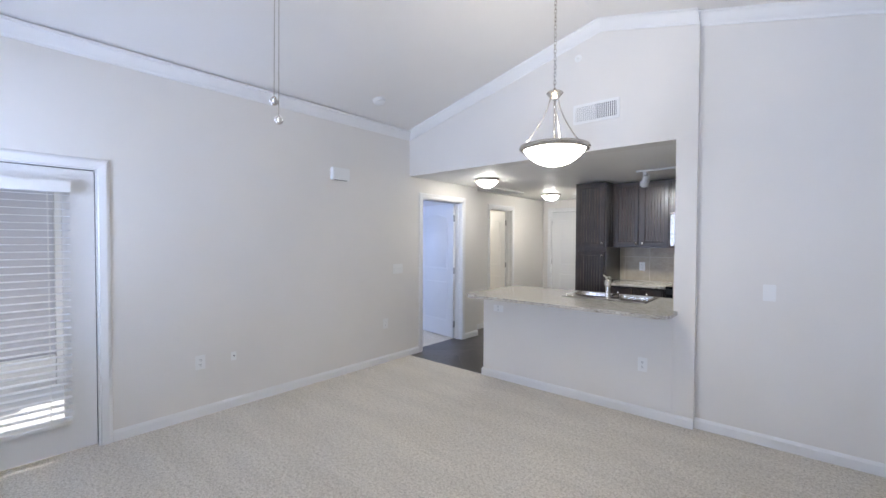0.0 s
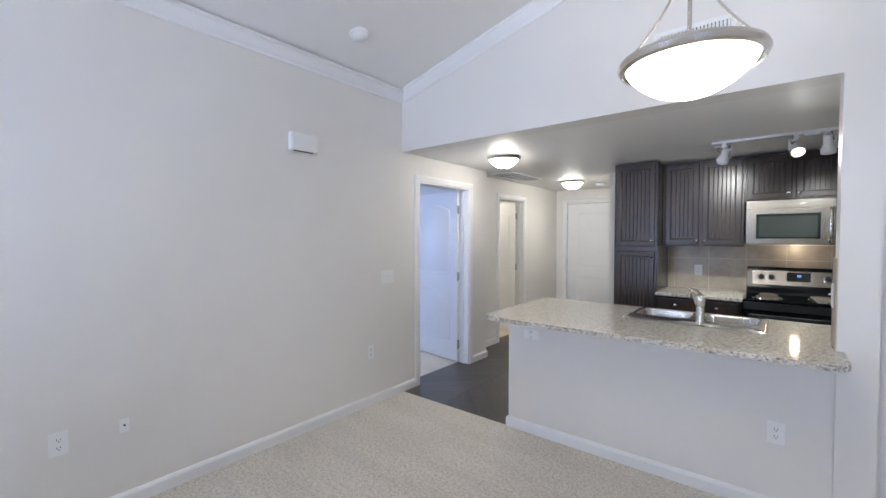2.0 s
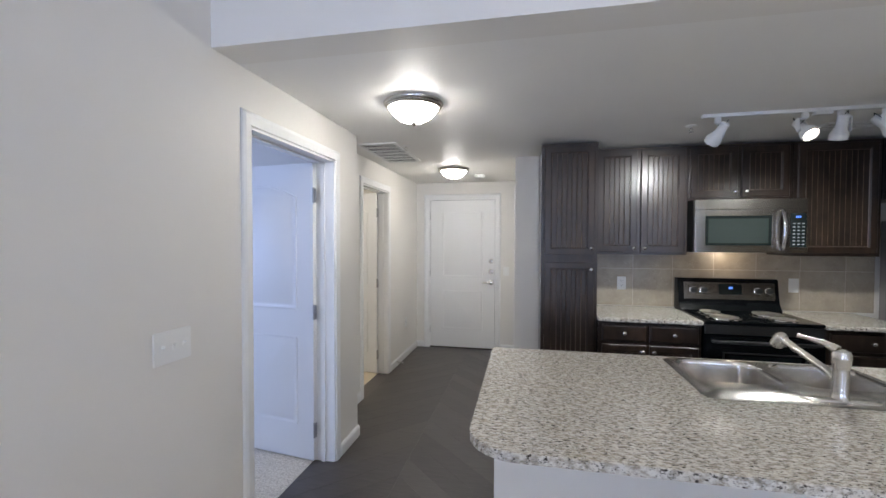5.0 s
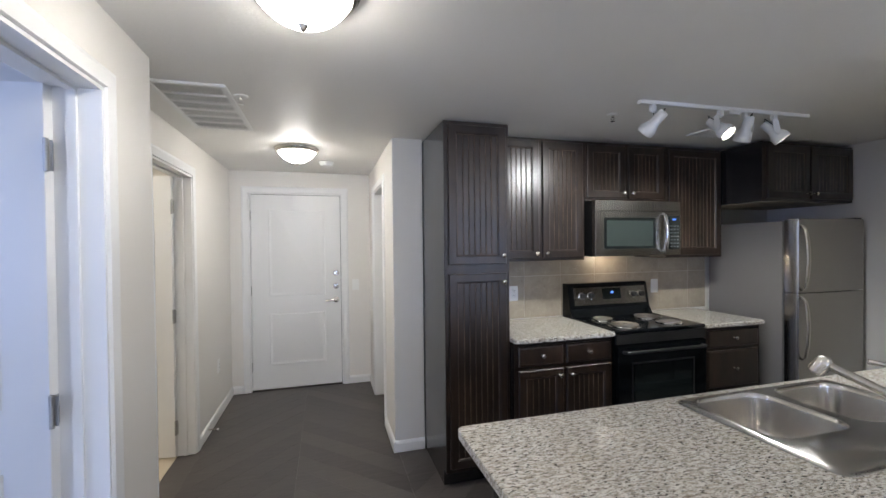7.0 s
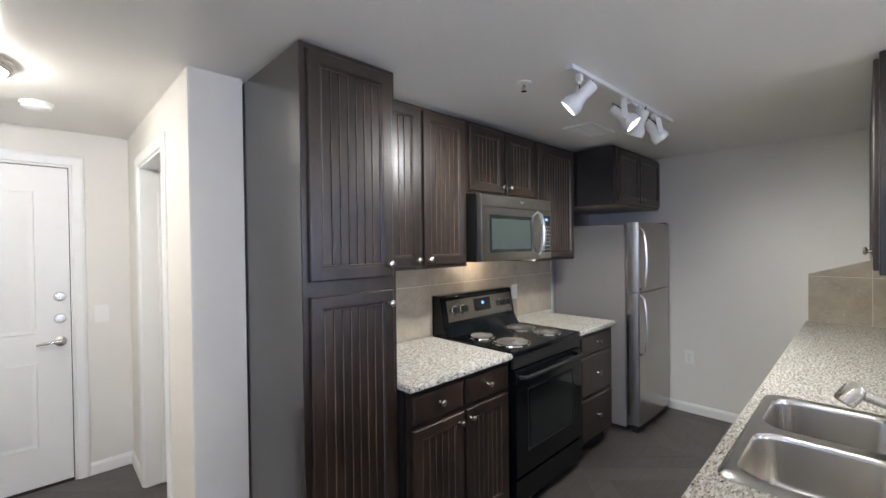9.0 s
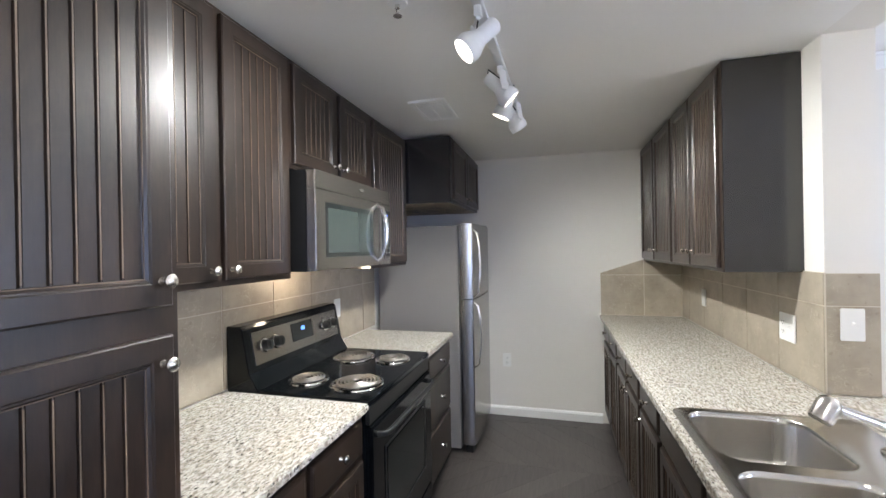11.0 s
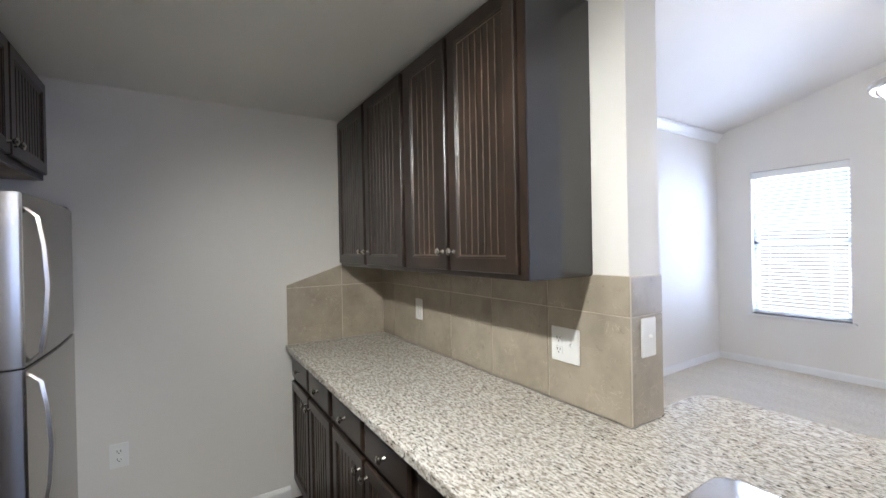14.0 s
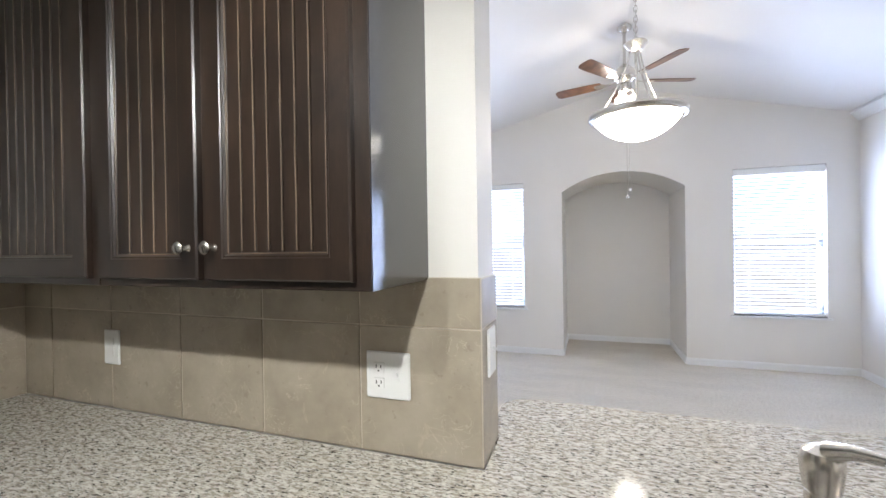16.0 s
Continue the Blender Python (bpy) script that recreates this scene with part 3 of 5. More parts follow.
def panel_door(name, w, h, label, hinge, angle, rects, swing=1, hinge_z=(0.22, 1.02, 1.80), knob=None):
    e = thing(name, hinge, label, "door")
    bm = B()
    box(bm, 0, -0.0175, 0.012, w, 0.0175, h)
    leaf = put("leaf", bm, M_DOOR, e, 0.0015)
    bm = B()
    for y, o in ((-0.0175, -1), (0.0175, 1)):
        for r in rects:
            ring_panel(bm, arched(*r), y, o)
    pan = put("panel", bm, M_DOOR, e, smooth=True)
    made = [leaf, pan]
    for z in hinge_z:
        bm = B()
        lathe(bm, [(0, -0.05), (0.007, -0.05), (0.007, 0.05), (0, 0.05)], (-0.006, 0.020 * swing, z), 10)
        box(bm, -0.020, 0.012 * swing, z - 0.045, -0.004, 0.016 * swing, z + 0.045)
        box(bm, -0.0025, -0.015, z - 0.045, -0.0005, 0.015, z + 0.045)
        made.append(put("hinge", bm, M_HINGE, e))
    if knob:
        kx, kz = knob
        for o in (-1, 1):
            bm = B()
            lathe(bm, [(0, 0), (0.030, 0), (0.030, 0.006), (0.011, 0.010), (0.011, 0.030), (0.024, 0.040), (0.027, 0.052), (0.020, 0.062), (0, 0.064)], (0, 0, 0), 20, "y")
            for v in bm.verts:
                v.co = Vector((kx + v.co.x, o * (0.0175 + v.co.y), kz + v.co.z))
            made.append(put("knob", bm, M_NICKEL, e, smooth=True))
    for o in made:
        o.matrix_parent_inverse = Matrix.Identity(4)
    e.matrix_basis = Matrix.Translation(hinge) @ Matrix.Rotation(radians(angle), 4, "Z")
    return e


panel_door("bedroom_door", 0.83, 2.017, "white two-panel arched door standing open into the bedroom", (LEFT - 0.13, 4.928, 0), 172, [(0.13, 0.24, 0.70, 0.84, 0.0), (0.13, 1.03, 0.70, 1.88, 0.085)], 1, knob=(0.77, 0.95))
panel_door("bathroom_door", 0.69, 2.017, "white two-panel arched door standing open", (HALL - 0.115, 6.742, 0), 172, [(0.11, 0.24, 0.58, 0.80, 0.0), (0.11, 1.0, 0.58, 1.88, 0.075)], 1, knob=(0.635, 0.95))
panel_door("closet_door", 0.67, 2.017, "white two-panel closet door standing ajar", (STUB + 0.195, 6.885, 0), 70, [(0.11, 0.24, 0.56, 0.80, 0.0), (0.11, 1.0, 0.56, 1.88, 0.06)], 1, knob=(0.61, 0.95))
entry = panel_door("entry_door", 0.897, 2.046, "white panelled steel entry door, closed", (-3.9585, 8.040, 0), 0, [(0.17, 0.26, 0.735, 0.80, 0.0), (0.17, 0.985, 0.735, 1.885, 0.0)], -1, (0.25, 1.05, 1.83))
# entry hardware: two deadbolts, a lever and a peephole
for z in (1.212, 1.07):
    bm = B()
    lathe(bm, [(0, 0), (0.031, 0), (0.031, -0.010), (0.024, -0.020), (0, -0.022)], (-3.112, 8.027, z), 24, "y")
    box(bm, -3.116, 7.985, z - 0.016, -3.108, 8.008, z + 0.016)
    put("deadbolt", bm, M_NICKEL, entry, 0.001, True)
bm = B()
lathe(bm, [(0, 0), (0.032, 0), (0.032, -0.008), (0.014, -0.012), (0.013, -0.045), (0, -0.048)], (-3.112, 8.027, 0.922), 24, "y")
tube(bm, [(-3.112, 7.985, 0.922), (-3.16, 7.983, 0.925), (-3.21, 7.986, 0.918), (-3.225, 7.99, 0.914)], [0.011, 0.010, 0.009, 0.007])
put("lever_handle", bm, M_NICKEL, entry, smooth=True)
# dark strip set in the leaf gap, shade painted as colour
bm = B()
box(bm, -3.0612, 8.030, 0.014, -3.0574, 8.056, 2.0495)
box(bm, -3.9582, 8.030, 2.0462, -3.0612, 8.056, 2.0495)
put("gap_shade", bm, M_SLOT, entry, label="dark strip painting the shaded gap round the entry leaf")
bm = B()
lathe(bm, [(0, 0), (0.008, 0), (0.007, -0.006), (0, -0.006)], (-3.515, 8.027, 1.567), 16, "y")
put("peephole", bm, M_NICKEL, entry)
bm = B()
box(bm, -3.975, ENTRY + 0.01, -0.006, -3.045, ENTRY + 0.14, 0.010)
structure("trim_threshold", bm, mat("dark_threshold", (0.05, 0.045, 0.04), 0.4, 0.6), "dark metal door threshold", category="trim")

# balcony door: glazed leaf with a blind hung on it
e = thing("balcony_door", (LEFT - 0.13, BALC[0], 0), "white glazed balcony door with a white slatted blind", "door")
bm = B()
GY = (BALC[0] + 0.17, BALC[1] - 0.17)
slab(bm, "x", LEFT - 0.052, LEFT - 0.012, BALC[0] + 0.017, BALC[1] - 0.017, 0.015, 1.954, [(*GY, 0.20, 1.83)])
put("leaf", bm, M_DOOR, e, 0.003)
bm = B()
box(bm, LEFT - 0.036, GY[0], 0.20, LEFT - 0.031, GY[1], 1.83)
pane = put("pane", bm, M_GLASS, e)
pane.visible_shadow = False
bm = B()
for y0, y1, z0, z1 in ((GY[0], GY[0] + 0.02, 0.20, 1.83), (GY[1] - 0.02, GY[1], 0.20, 1.83), (GY[0], GY[1], 0.20, 0.22), (GY[0], GY[1], 1.81, 1.83)):
    box(bm, LEFT - 0.028, y0, z0, LEFT - 0.009, y1, z1)
put("bead", bm, M_TRIM, e)
# near-black strip puts the shade between leaf and jamb into colour
bm = B()
box(bm, LEFT - 0.046, BALC[1] - 0.0165, 0.016, LEFT - 0.022, BALC[1] - 0.0125, 1.954)
box(bm, LEFT - 0.046, BALC[0] + 0.0165, 1.955, LEFT - 0.022, BALC[1] - 0.0165, 1.9595)
put("gap_shade", bm, M_SLOT, e, label="dark strip painting the shaded gap beside and above the leaf")


def blind(name, p, w, z0, z1, axis, label, tilt, pitch=0.043, depth=0.046, valance=0.075):
    """A slatted blind: head rail with valance, slats, bottom rail, cords and a wand. axis: the way that the slats run."""
    e = thing(name, p, label, "blind")

    def bx(bm, u0, d0, za, u1, d1, zb):
        if axis == "x":
            box(bm, p[0] + u0, p[1] + d0, za, p[0] + u1, p[1] + d1, zb)
        else:
            box(bm, p[0] + d0, p[1] + u0, za, p[0] + d1, p[1] + u1, zb)
    bm = B()
    bx(bm, -w / 2 - 0.008, -0.028, z1 - valance, w / 2 + 0.008, 0.034, z1)
    put("head_rail", bm, M_PLASTIC, e, 0.004)
    bm = B()
    bx(bm, -w / 2, -0.024, z0, w / 2, 0.024, z0 + 0.022)
    put("bottom_rail", bm, M_PLASTIC, e, 0.003)
    sm = B()
    n = 4
    top = [(-depth / 2 + depth * k / n, 0.003 * (1 - (2 * k / n - 1) ** 2)) for k in range(n + 1)]
    prof = top + [(d, h - 0.0022) for d, h in top[::-1]]
    ct, st = math.cos(radians(tilt)), math.sin(radians(tilt))
    prof = [(d * ct - h * st, d * st + h * ct) for d, h in prof]
    rings = []
    for u in (-w / 2, w / 2):
        rings.append([sm.verts.new((u, d, h) if axis == "x" else (d, u, h)) for d, h in prof])
    k = len(prof)
    for i in range(k):
        sm.faces.new((rings[0][i], rings[0][(i + 1) % k], rings[1][(i + 1) % k], rings[1][i]))
    sm.faces.new(rings[0]), sm.faces.new(rings[1][::-1])
    me = mesh_of("slat", sm, M_SLAT)
    z = z0 + 0.04
    while z < z1 - valance:
        o = new("slat", me)
        o.parent = e
        o.location = (0, 0, z - p[2])
        z += pitch
    bm = B()
    for u in (-w * 0.32, w * 0.32):
        bx(bm, u - 0.001, -0.026, z0, u + 0.001, -0.024, z1 - valance)
        bx(bm, u - 0.001, 0.024, z0, u + 0.001, 0.026, z1 - valance)
    put("ladder_cord", bm, M_PLASTIC, e)
    return e


blind("balcony_blind", (LEFT + 0.024, (GY[0] + GY[1]) / 2 + 0.006, 0.225), GY[1] - GY[0] + 0.02, 0.225, 1.862, "y", "white faux-wood blind with slats open, on the balcony door", -5, 0.047)
for i, (a, b) in enumerate(W_FAR):
    bm = B()
    for x0, x1, z0, z1 in ((a, a + 0.04, *WZ), (b - 0.04, b, *WZ), (a, b, WZ[0], WZ[0] + 0.05), (a, b, WZ[1] - 0.05, WZ[1]), (a, b, 1.43, 1.475)):
        box(bm, x0, FAR - 0.125, z0, x1, FAR - 0.085, z1)
    structure("window_%d" % (i + 1), bm, M_TRIM, "white sash window frame behind a blind", 0.003, "window")
    blind("window_blind", ((a + b) / 2, FAR - 0.045, WZ[0] + 0.01), b - a - 0.02, WZ[0] + 0.01, WZ[1] - 0.004, "x", "white faux-wood blind, slats half open against bright daylight", 26)
    bm = B()
    box(bm, a - 0.04, FAR - 0.08, WZ[0] - 0.022, b + 0.04, FAR + 0.03, WZ[0])
    structure("trim_sill", bm, M_TRIM, "white window sill", 0.004, "trim")

# balcony outside the glazed door
bm = B()
slab(bm, "z", -0.25, -0.05, -6.2, LEFT - 0.15, -3.2, 2.05)
structure("ground_balcony", bm, painted("pale_concrete", (0.74, 0.74, 0.74), 0.9), "pale concrete balcony floor", category="balcony floor")


# ---- kitchen ----
def cab_door(parent, x0, x1, z0, z1, face, s, knob=None, flat=False, name="door"):
    """A door or drawer front on a cabinet face at y = face; s = -1 faces -y, +1 faces +y. Beaded panel unless flat."""
    def P(u, d, z):
        return (u, face + s * d, z)
    bm = B()

    def rect(i, d):
        return [P(x0 + i, d, z0 + i), P(x1 - i, d, z0 + i), P(x1 - i, d, z1 - i), P(x0 + i, d, z1 - i)]
    if flat:
        loft(bm, [rect(0, 0.001), rect(0, 0.012), rect(0.006, 0.018), rect(0.014, 0.020)])
    else:
        st = 0.052
        loft(bm, [rect(0, 0.001), rect(0, 0.016), rect(0.004, 0.020), rect(st - 0.006, 0.020), rect(st - 0.003, 0.0175), rect(st, 0.0175), rect(st + 0.007, 0.0095)], False)
        a, b, c, e = x0 + st + 0.007, x1 - st - 0.007, z0 + st + 0.007, z1 - st - 0.007
        n = max(2, round((b - a) / 0.037))
        prof = [(a, 0.0095)]
        for k in range(1, n):
            u = a + (b - a) * k / n
            prof += [(u - 0.0042, 0.0095), (u - 0.0030, 0.0070), (u - 0.0012, 0.0115), (u + 0.0012, 0.0115), (u + 0.0030, 0.0070), (u + 0.0042, 0.0095)]
        prof.append((b, 0.0095))
        lo = [bm.verts.new(P(u, d, c)) for u, d in prof]
        hi = [bm.verts.new(P(u, d, e)) for u, d in prof]
        for k in range(len(prof) - 1):
            bm.faces.new((lo[k], lo[k + 1], hi[k + 1], hi[k]))
        bmesh.ops.remove_doubles(bm, verts=bm.verts, dist=1e-5)
    ob = put(name, bm, M_WOOD, parent)
    if not flat:
        # rubbed lighter edges of the beads, and a painted highlight along the inner moulding
        lb = B()

        def strip(u0, u1, za, zb, d0, d1):
            ya, yb = sorted((face + s * d0, face + s * d1))
            box(lb, u0, ya, za, u1, yb, zb)
        for k in range(1, n):
            u = a + (b - a) * k / n
            strip(u - 0.0014, u + 0.0014, c + 0.004, e - 0.004, 0.0112, 0.0122)
        for u0, u1, za, zb in ((a - 0.003, a - 0.0012, c - 0.003, e + 0.003), (b + 0.0012, b + 0.003, c - 0.003, e + 0.003),
                               (a - 0.0012, b + 0.0012, c - 0.003, c - 0.0012), (a - 0.0012, b + 0.0012, e + 0.0012, e + 0.003)):
            strip(u0, u1, za, zb, 0.0105, 0.0135)
        put("bead", lb, M_BEAD, ob, label="bead lines rubbed to lighter brown, with a highlight painted on the inner moulding")
    if knob:
        kb = B()
        lathe(kb, [(0, 0), (0.009, 0), (0.007, 0.004), (0.005, 0.012), (0.009, 0.017), (0.0145, 0.021), (0.0145, 0.025), (0.009, 0.030), (0, 0.031)], (0, 0, 0), 18, "y")
        for v in kb.verts:
            v.co = Vector((knob[0] + v.co.x, face + s * (0.020 + v.co.y), knob[1] + v.co.z))
        put("knob", kb, M_NICKEL, ob, smooth=True)
    return ob


def cabinet(name, x0, x1, face, back, z0, z1, label, fronts, group="", toe=0.0, under=False):
    """A cabinet box with doors and drawers; fronts: (x0, x1, z0, z1, knob or None, flat)."""
    s = -1 if back > face else 1
    e = thing(name, ((x0 + x1) / 2, (face + back) / 2, z0), label, "cabinet", group)
    bm = B()
    lo, hi = sorted((face, back))
    if toe:
        t0, t1 = sorted((face - s * 0.06, back))
        box(bm, x0, lo, z0 + toe, x1, hi, z1)
        box(bm, x0 + 0.002, t0, z0, x1 - 0.002, t1, z0 + toe)
    else:
        box(bm, x0, lo, z0, x1, hi, z1)
    put("body", bm, M_WOODSIDE, e, 0.0015)
    bm = B()
    f0, f1 = sorted((face - s * 0.004, face + s * 0.002))
    box(bm, x0 + 0.001, f0, z0 + toe + 0.001, x1 - 0.001, f1, z1 - 0.001)
    put("face_frame", bm, M_WOOD, e, 0.0008)
    if under:
        bm = B()
        box(bm, x0 + 0.018, lo + 0.018, z0 - 0.002, x1 - 0.018, hi - 0.012, z0 + 0.004)
        put("underside", bm, M_UNDER, e, label="pale unfinished cabinet underside")
    for f in fronts:
        cab_door(e, f[0], f[1], f[2], f[3], face, s, f[4], f[5], "drawer" if f[5] else "door")
    return e


UF = 6.035      # face of the wall cabinets over the range
PF = 5.80      # face of the pantry
BF = 5.745     # face of the base cabinets on the range side
G1, G2, G3 = "wall cabinets on the range side", "wall cabinets over the bar counter", "base cabinets"
cabinet("pantry_cabinet", -2.52, -2.09, PF, BACK, 0, TOPS + 0.008, "tall espresso pantry cabinet with two beaded doors",
        [(-2.495, -2.115, 1.388, 2.245, (-2.140, 1.44), False), (-2.495, -2.115, 0.13, 1.330, (-2.140, 1.275), False)], toe=0.1)
cabinet("wall_cabinet", -2.088, -1.372, UF, BACK, 1.388, TOPS, "espresso wall cabinet with two beaded doors",
        [(-2.06, -1.752, 1.408, TOPS - 0.02, (-1.778, 1.44), False), (-1.722, -1.392, 1.408, TOPS - 0.02, (-1.696, 1.44), False)], G1)
cabinet("wall_cabinet", -1.370, -0.640, UF, BACK, 1.825, TOPS, "short espresso wall cabinet above the microwave",
        [(-1.356, -1.022, 1.845, TOPS - 0.02, (-1.046, 1.885), False), (-0.992, -0.668, 1.845, TOPS - 0.02, (-0.968, 1.885), False)], G1)
cabinet("wall_cabinet", -0.638, -0.069, UF, BACK, 1.388, TOPS, "espresso wall cabinet with one wide beaded door",
        [(-0.612, -0.095, 1.408, TOPS - 0.02, None, False)], G1)
cabinet("wall_cabinet", -0.067, RIGHT - 0.003, 5.705, BACK, 1.812, TOPS, "deep espresso wall cabinet above the refrigerator",
        [(-0.025, 0.410, 1.835, TOPS - 0.02, (0.378, 1.875), False), (0.425, 0.890, 1.835, TOPS - 0.02, (0.452, 1.875), False)], G1, under=True)
UB = 4.322
cabinet("wall_cabinet", 0.005, RIGHT - 0.003, UB, KIT, 1.372, CEIL - 0.004, "espresso wall cabinet with two beaded doors above the bar",
        [(0.484, 0.896, 1.390, CEIL - 0.022, (0.508, 1.46), False), (0.028, 0.454, 1.390, CEIL - 0.022, (0.430, 1.46), False)], G2)
cabinet("wall_cabinet", -0.755, 0.003, UB, KIT, 1.372, CEIL - 0.004, "espresso wall cabinet with two beaded doors above the bar",
        [(-0.338, -0.018, 1.390, CEIL - 0.022, (-0.312, 1.46), False), (-0.722, -0.362, 1.390, CEIL - 0.022, (-0.388, 1.46), False)], G2)

BZ = 0.883
cabinet("base_cabinet", -2.088, -1.362, BF, BACK, 0, BZ, "espresso base cabinet with two drawers above beaded doors",
        [(-2.06, -1.745, 0.735, 0.862, (-1.90, 0.80), True), (-1.72, -1.385, 0.735, 0.862, (-1.555, 0.80), True),
         (-2.06, -1.745, 0.125, 0.71, (-1.772, 0.665), False), (-1.72, -1.385, 0.125, 0.71, (-1.692, 0.665), False)], G3, 0.1)
cabinet("base_cabinet", -0.582, -0.045, BF, BACK, 0, BZ, "espresso base cabinet with a stack of three drawers",
        [(-0.555, -0.07, 0.735, 0.862, (-0.31, 0.80), True), (-0.555, -0.07, 0.44, 0.71, (-0.31, 0.575), True),
         (-0.555, -0.07, 0.125, 0.415, (-0.31, 0.27), True)], G3, 0.1)
PB = 4.625
for x0, x1 in ((0.155, 0.910), (-0.605, 0.153), (-1.002, -0.607)):
    w = x1 - x0
    if w > 0.5:
        xm = (x0 + x1) / 2
        fr = [(x0 + 0.02, xm - 0.01, 0.735, 0.862, ((x0 + xm) / 2, 0.80), True), (xm + 0.01, x1 - 0.02, 0.735, 0.862, ((x1 + xm) / 2, 0.80), True),
              (x0 + 0.02, xm - 0.01, 0.125, 0.71, (xm - 0.035, 0.665), False), (xm + 0.01, x1 - 0.02, 0.125, 0.71, (xm + 0.035, 0.665), False)]
    else:
        fr = [(x0 + 0.02, x1 - 0.02, 0.735, 0.862, ((x0 + x1) / 2, 0.80), True), (x0 + 0.02, x1 - 0.02, 0.125, 0.71, (x1 - 0.045, 0.665), False)]
    cabinet("base_cabinet", x0, x1, PB, KIT + 0.002 if x0 > JAMB else GABLE + 0.118, 0, BZ, "espresso base cabinet with drawers above beaded doors", fr, G3, 0.1)
# the sink cabinet is left open at the top for the bowls
e = thing("sink_cabinet", (-1.52, 4.3, 0), "espresso base cabinet under the sink", "cabinet", G3)
bm = B()
box(bm, -2.04, PB - 0.02, 0.1, -1.004, PB, BZ)
box(bm, -2.04, GABLE + 0.118, 0.1, -2.02, PB - 0.02, BZ)
box(bm, -2.02, GABLE + 0.118, 0.1, -1.02, PB - 0.02, 0.12)
put("body", bm, M_WOODSIDE, e, 0.0015)
for x0, x1, kx in ((-2.02, -1.53, -1.555), (-1.51, -1.02, -1.485)):
    cab_door(e, x0, x1, 0.735, 0.862, PB, 1, None, True, "false_front")
    cab_door(e, x0, x1, 0.125, 0.71, PB, 1, (kx, 0.665))
cabinet("base_cabinet", -2.70, -2.042, PB, GABLE + 0.118, 0, BZ, "espresso base cabinet at the end of the bar",
        [(-2.68, -2.06, 0.735, 0.862, (-2.37, 0.80), True), (-2.68, -2.06, 0.125, 0.71, (-2.09, 0.665), False)], G3, 0.1)


# counters
def counter(name, outline, label, hole=None):
    bm = B()
    z0, z1, r = 0.885, 0.915, 0.006
    if hole is None:
        prism(bm, outline, "z", z0, z1)
        return put(name, bm, M_GRANITE, None, r, True, label, "countertop", seg=3)
    lo = [bm.verts.new((*p, z0)) for p in outline]
    hi = [bm.verts.new((*p, z1)) for p in outline]
    n = len(outline)
    for i in range(n):
        bm.faces.new((lo[i], lo[(i + 1) % n], hi[(i + 1) % n], hi[i]))
    for z, ring in ((z0, lo), (z1, hi)):
        hv = [bm.verts.new((*p, z)) for p in hole]
        ed = [bm.edges.new((hv[i], hv[(i + 1) % len(hv)])) for i in range(len(hv))]
        ed += [bm.edges.get((ring[i], ring[(i + 1) % n])) for i in range(n)]
        bmesh.ops.triangle_fill(bm, use_beauty=True, edges=ed)
        if z == z0:
            keep = hv
    for i in range(len(hv)):
        bm.faces.new((keep[i], keep[(i + 1) % len(hv)], hv[(i + 1) % len(hv)], hv[i]))
    bmesh.ops.recalc_face_normals(bm, faces=bm.faces)
    edges = [x for x in bm.edges if len(x.link_faces) == 2 and x.calc_face_angle(0) > 1.2 and abs(x.verts[0].co.z - x.verts[1].co.z) < 1e-4]
    bmesh.ops.bevel(bm, geom=edges, offset=r, segments=3, affect='EDGES', clamp_overlap=True)
    return put(name, bm, M_GRANITE, None, 0, True, label, "countertop")


def arc(cx, cy, r, a0, a1, n=8):
    return [(cx + r * math.cos(radians(a0 + (a1 - a0) * k / n)), cy + r * math.sin(radians(a0 + (a1 - a0) * k / n))) for k in range(n + 1)]


PY0, PY1 = 3.545, 4.672
bar = (arc(-2.655, PY0 + 0.15, 0.15, 190, 270) + arc(-0.940, PY0 + 0.085, 0.085, 270, 360) + [(-0.855, GABLE - 0.003), (JAMB - 0.010, GABLE - 0.003), (JAMB - 0.010, KIT + 0.010)]
       + [(RIGHT - 0.002, KIT + 0.010), (RIGHT - 0.002, PY1)] + arc(-2.785, PY1 - 0.025, 0.025, 90, 180, 4))
SX0, SX1, SY0, SY1 = -1.965, -1.155, 4.095, 4.640
counter("bar_counter", bar, "speckled beige granite bar counter with a sink cut-out", rounded(SX0 + 0.02, SY0 + 0.02, SX1 - 0.02, SY1 - 0.02, 0.04))
counter("range_counter", [(-2.088, 5.712), (-1.358, 5.712), (-1.358, BACK - 0.012), (-2.088, BACK - 0.012)], "short speckled granite counter beside the pantry")
counter("range_counter", [(-0.584, 5.712), (-0.022, 5.712), (-0.022, BACK - 0.012), (-0.584, BACK - 0.012)], "short speckled granite counter beside the refrigerator")

# sink
e = thing("kitchen_sink", ((SX0 + SX1) / 2, (SY0 + SY1) / 2, 0.915), "double-bowl stainless steel drop-in sink", "sink")
Z = 0.916
bowls = [(-1.927, 4.278, -1.583, 4.607), (-1.537, 4.278, -1.193, 4.607)]
bm = B()
outer = rounded(SX0, SY0, SX1, SY1, 0.045, 6)
inner = rounded(SX0 + 0.012, SY0 + 0.012, SX1 - 0.012, SY1 - 0.012, 0.040, 6)
l0 = [bm.verts.new((*p, Z)) for p in outer]
l1 = [bm.verts.new((*p, Z + 0.007)) for p in inner]
n = len(l0)
for i in range(n):
    bm.faces.new((l0[i], l0[(i + 1) % n], l1[(i + 1) % n], l1[i]))
ed = [bm.edges.get((l1[i], l1[(i + 1) % n])) for i in range(n)]
rims = []
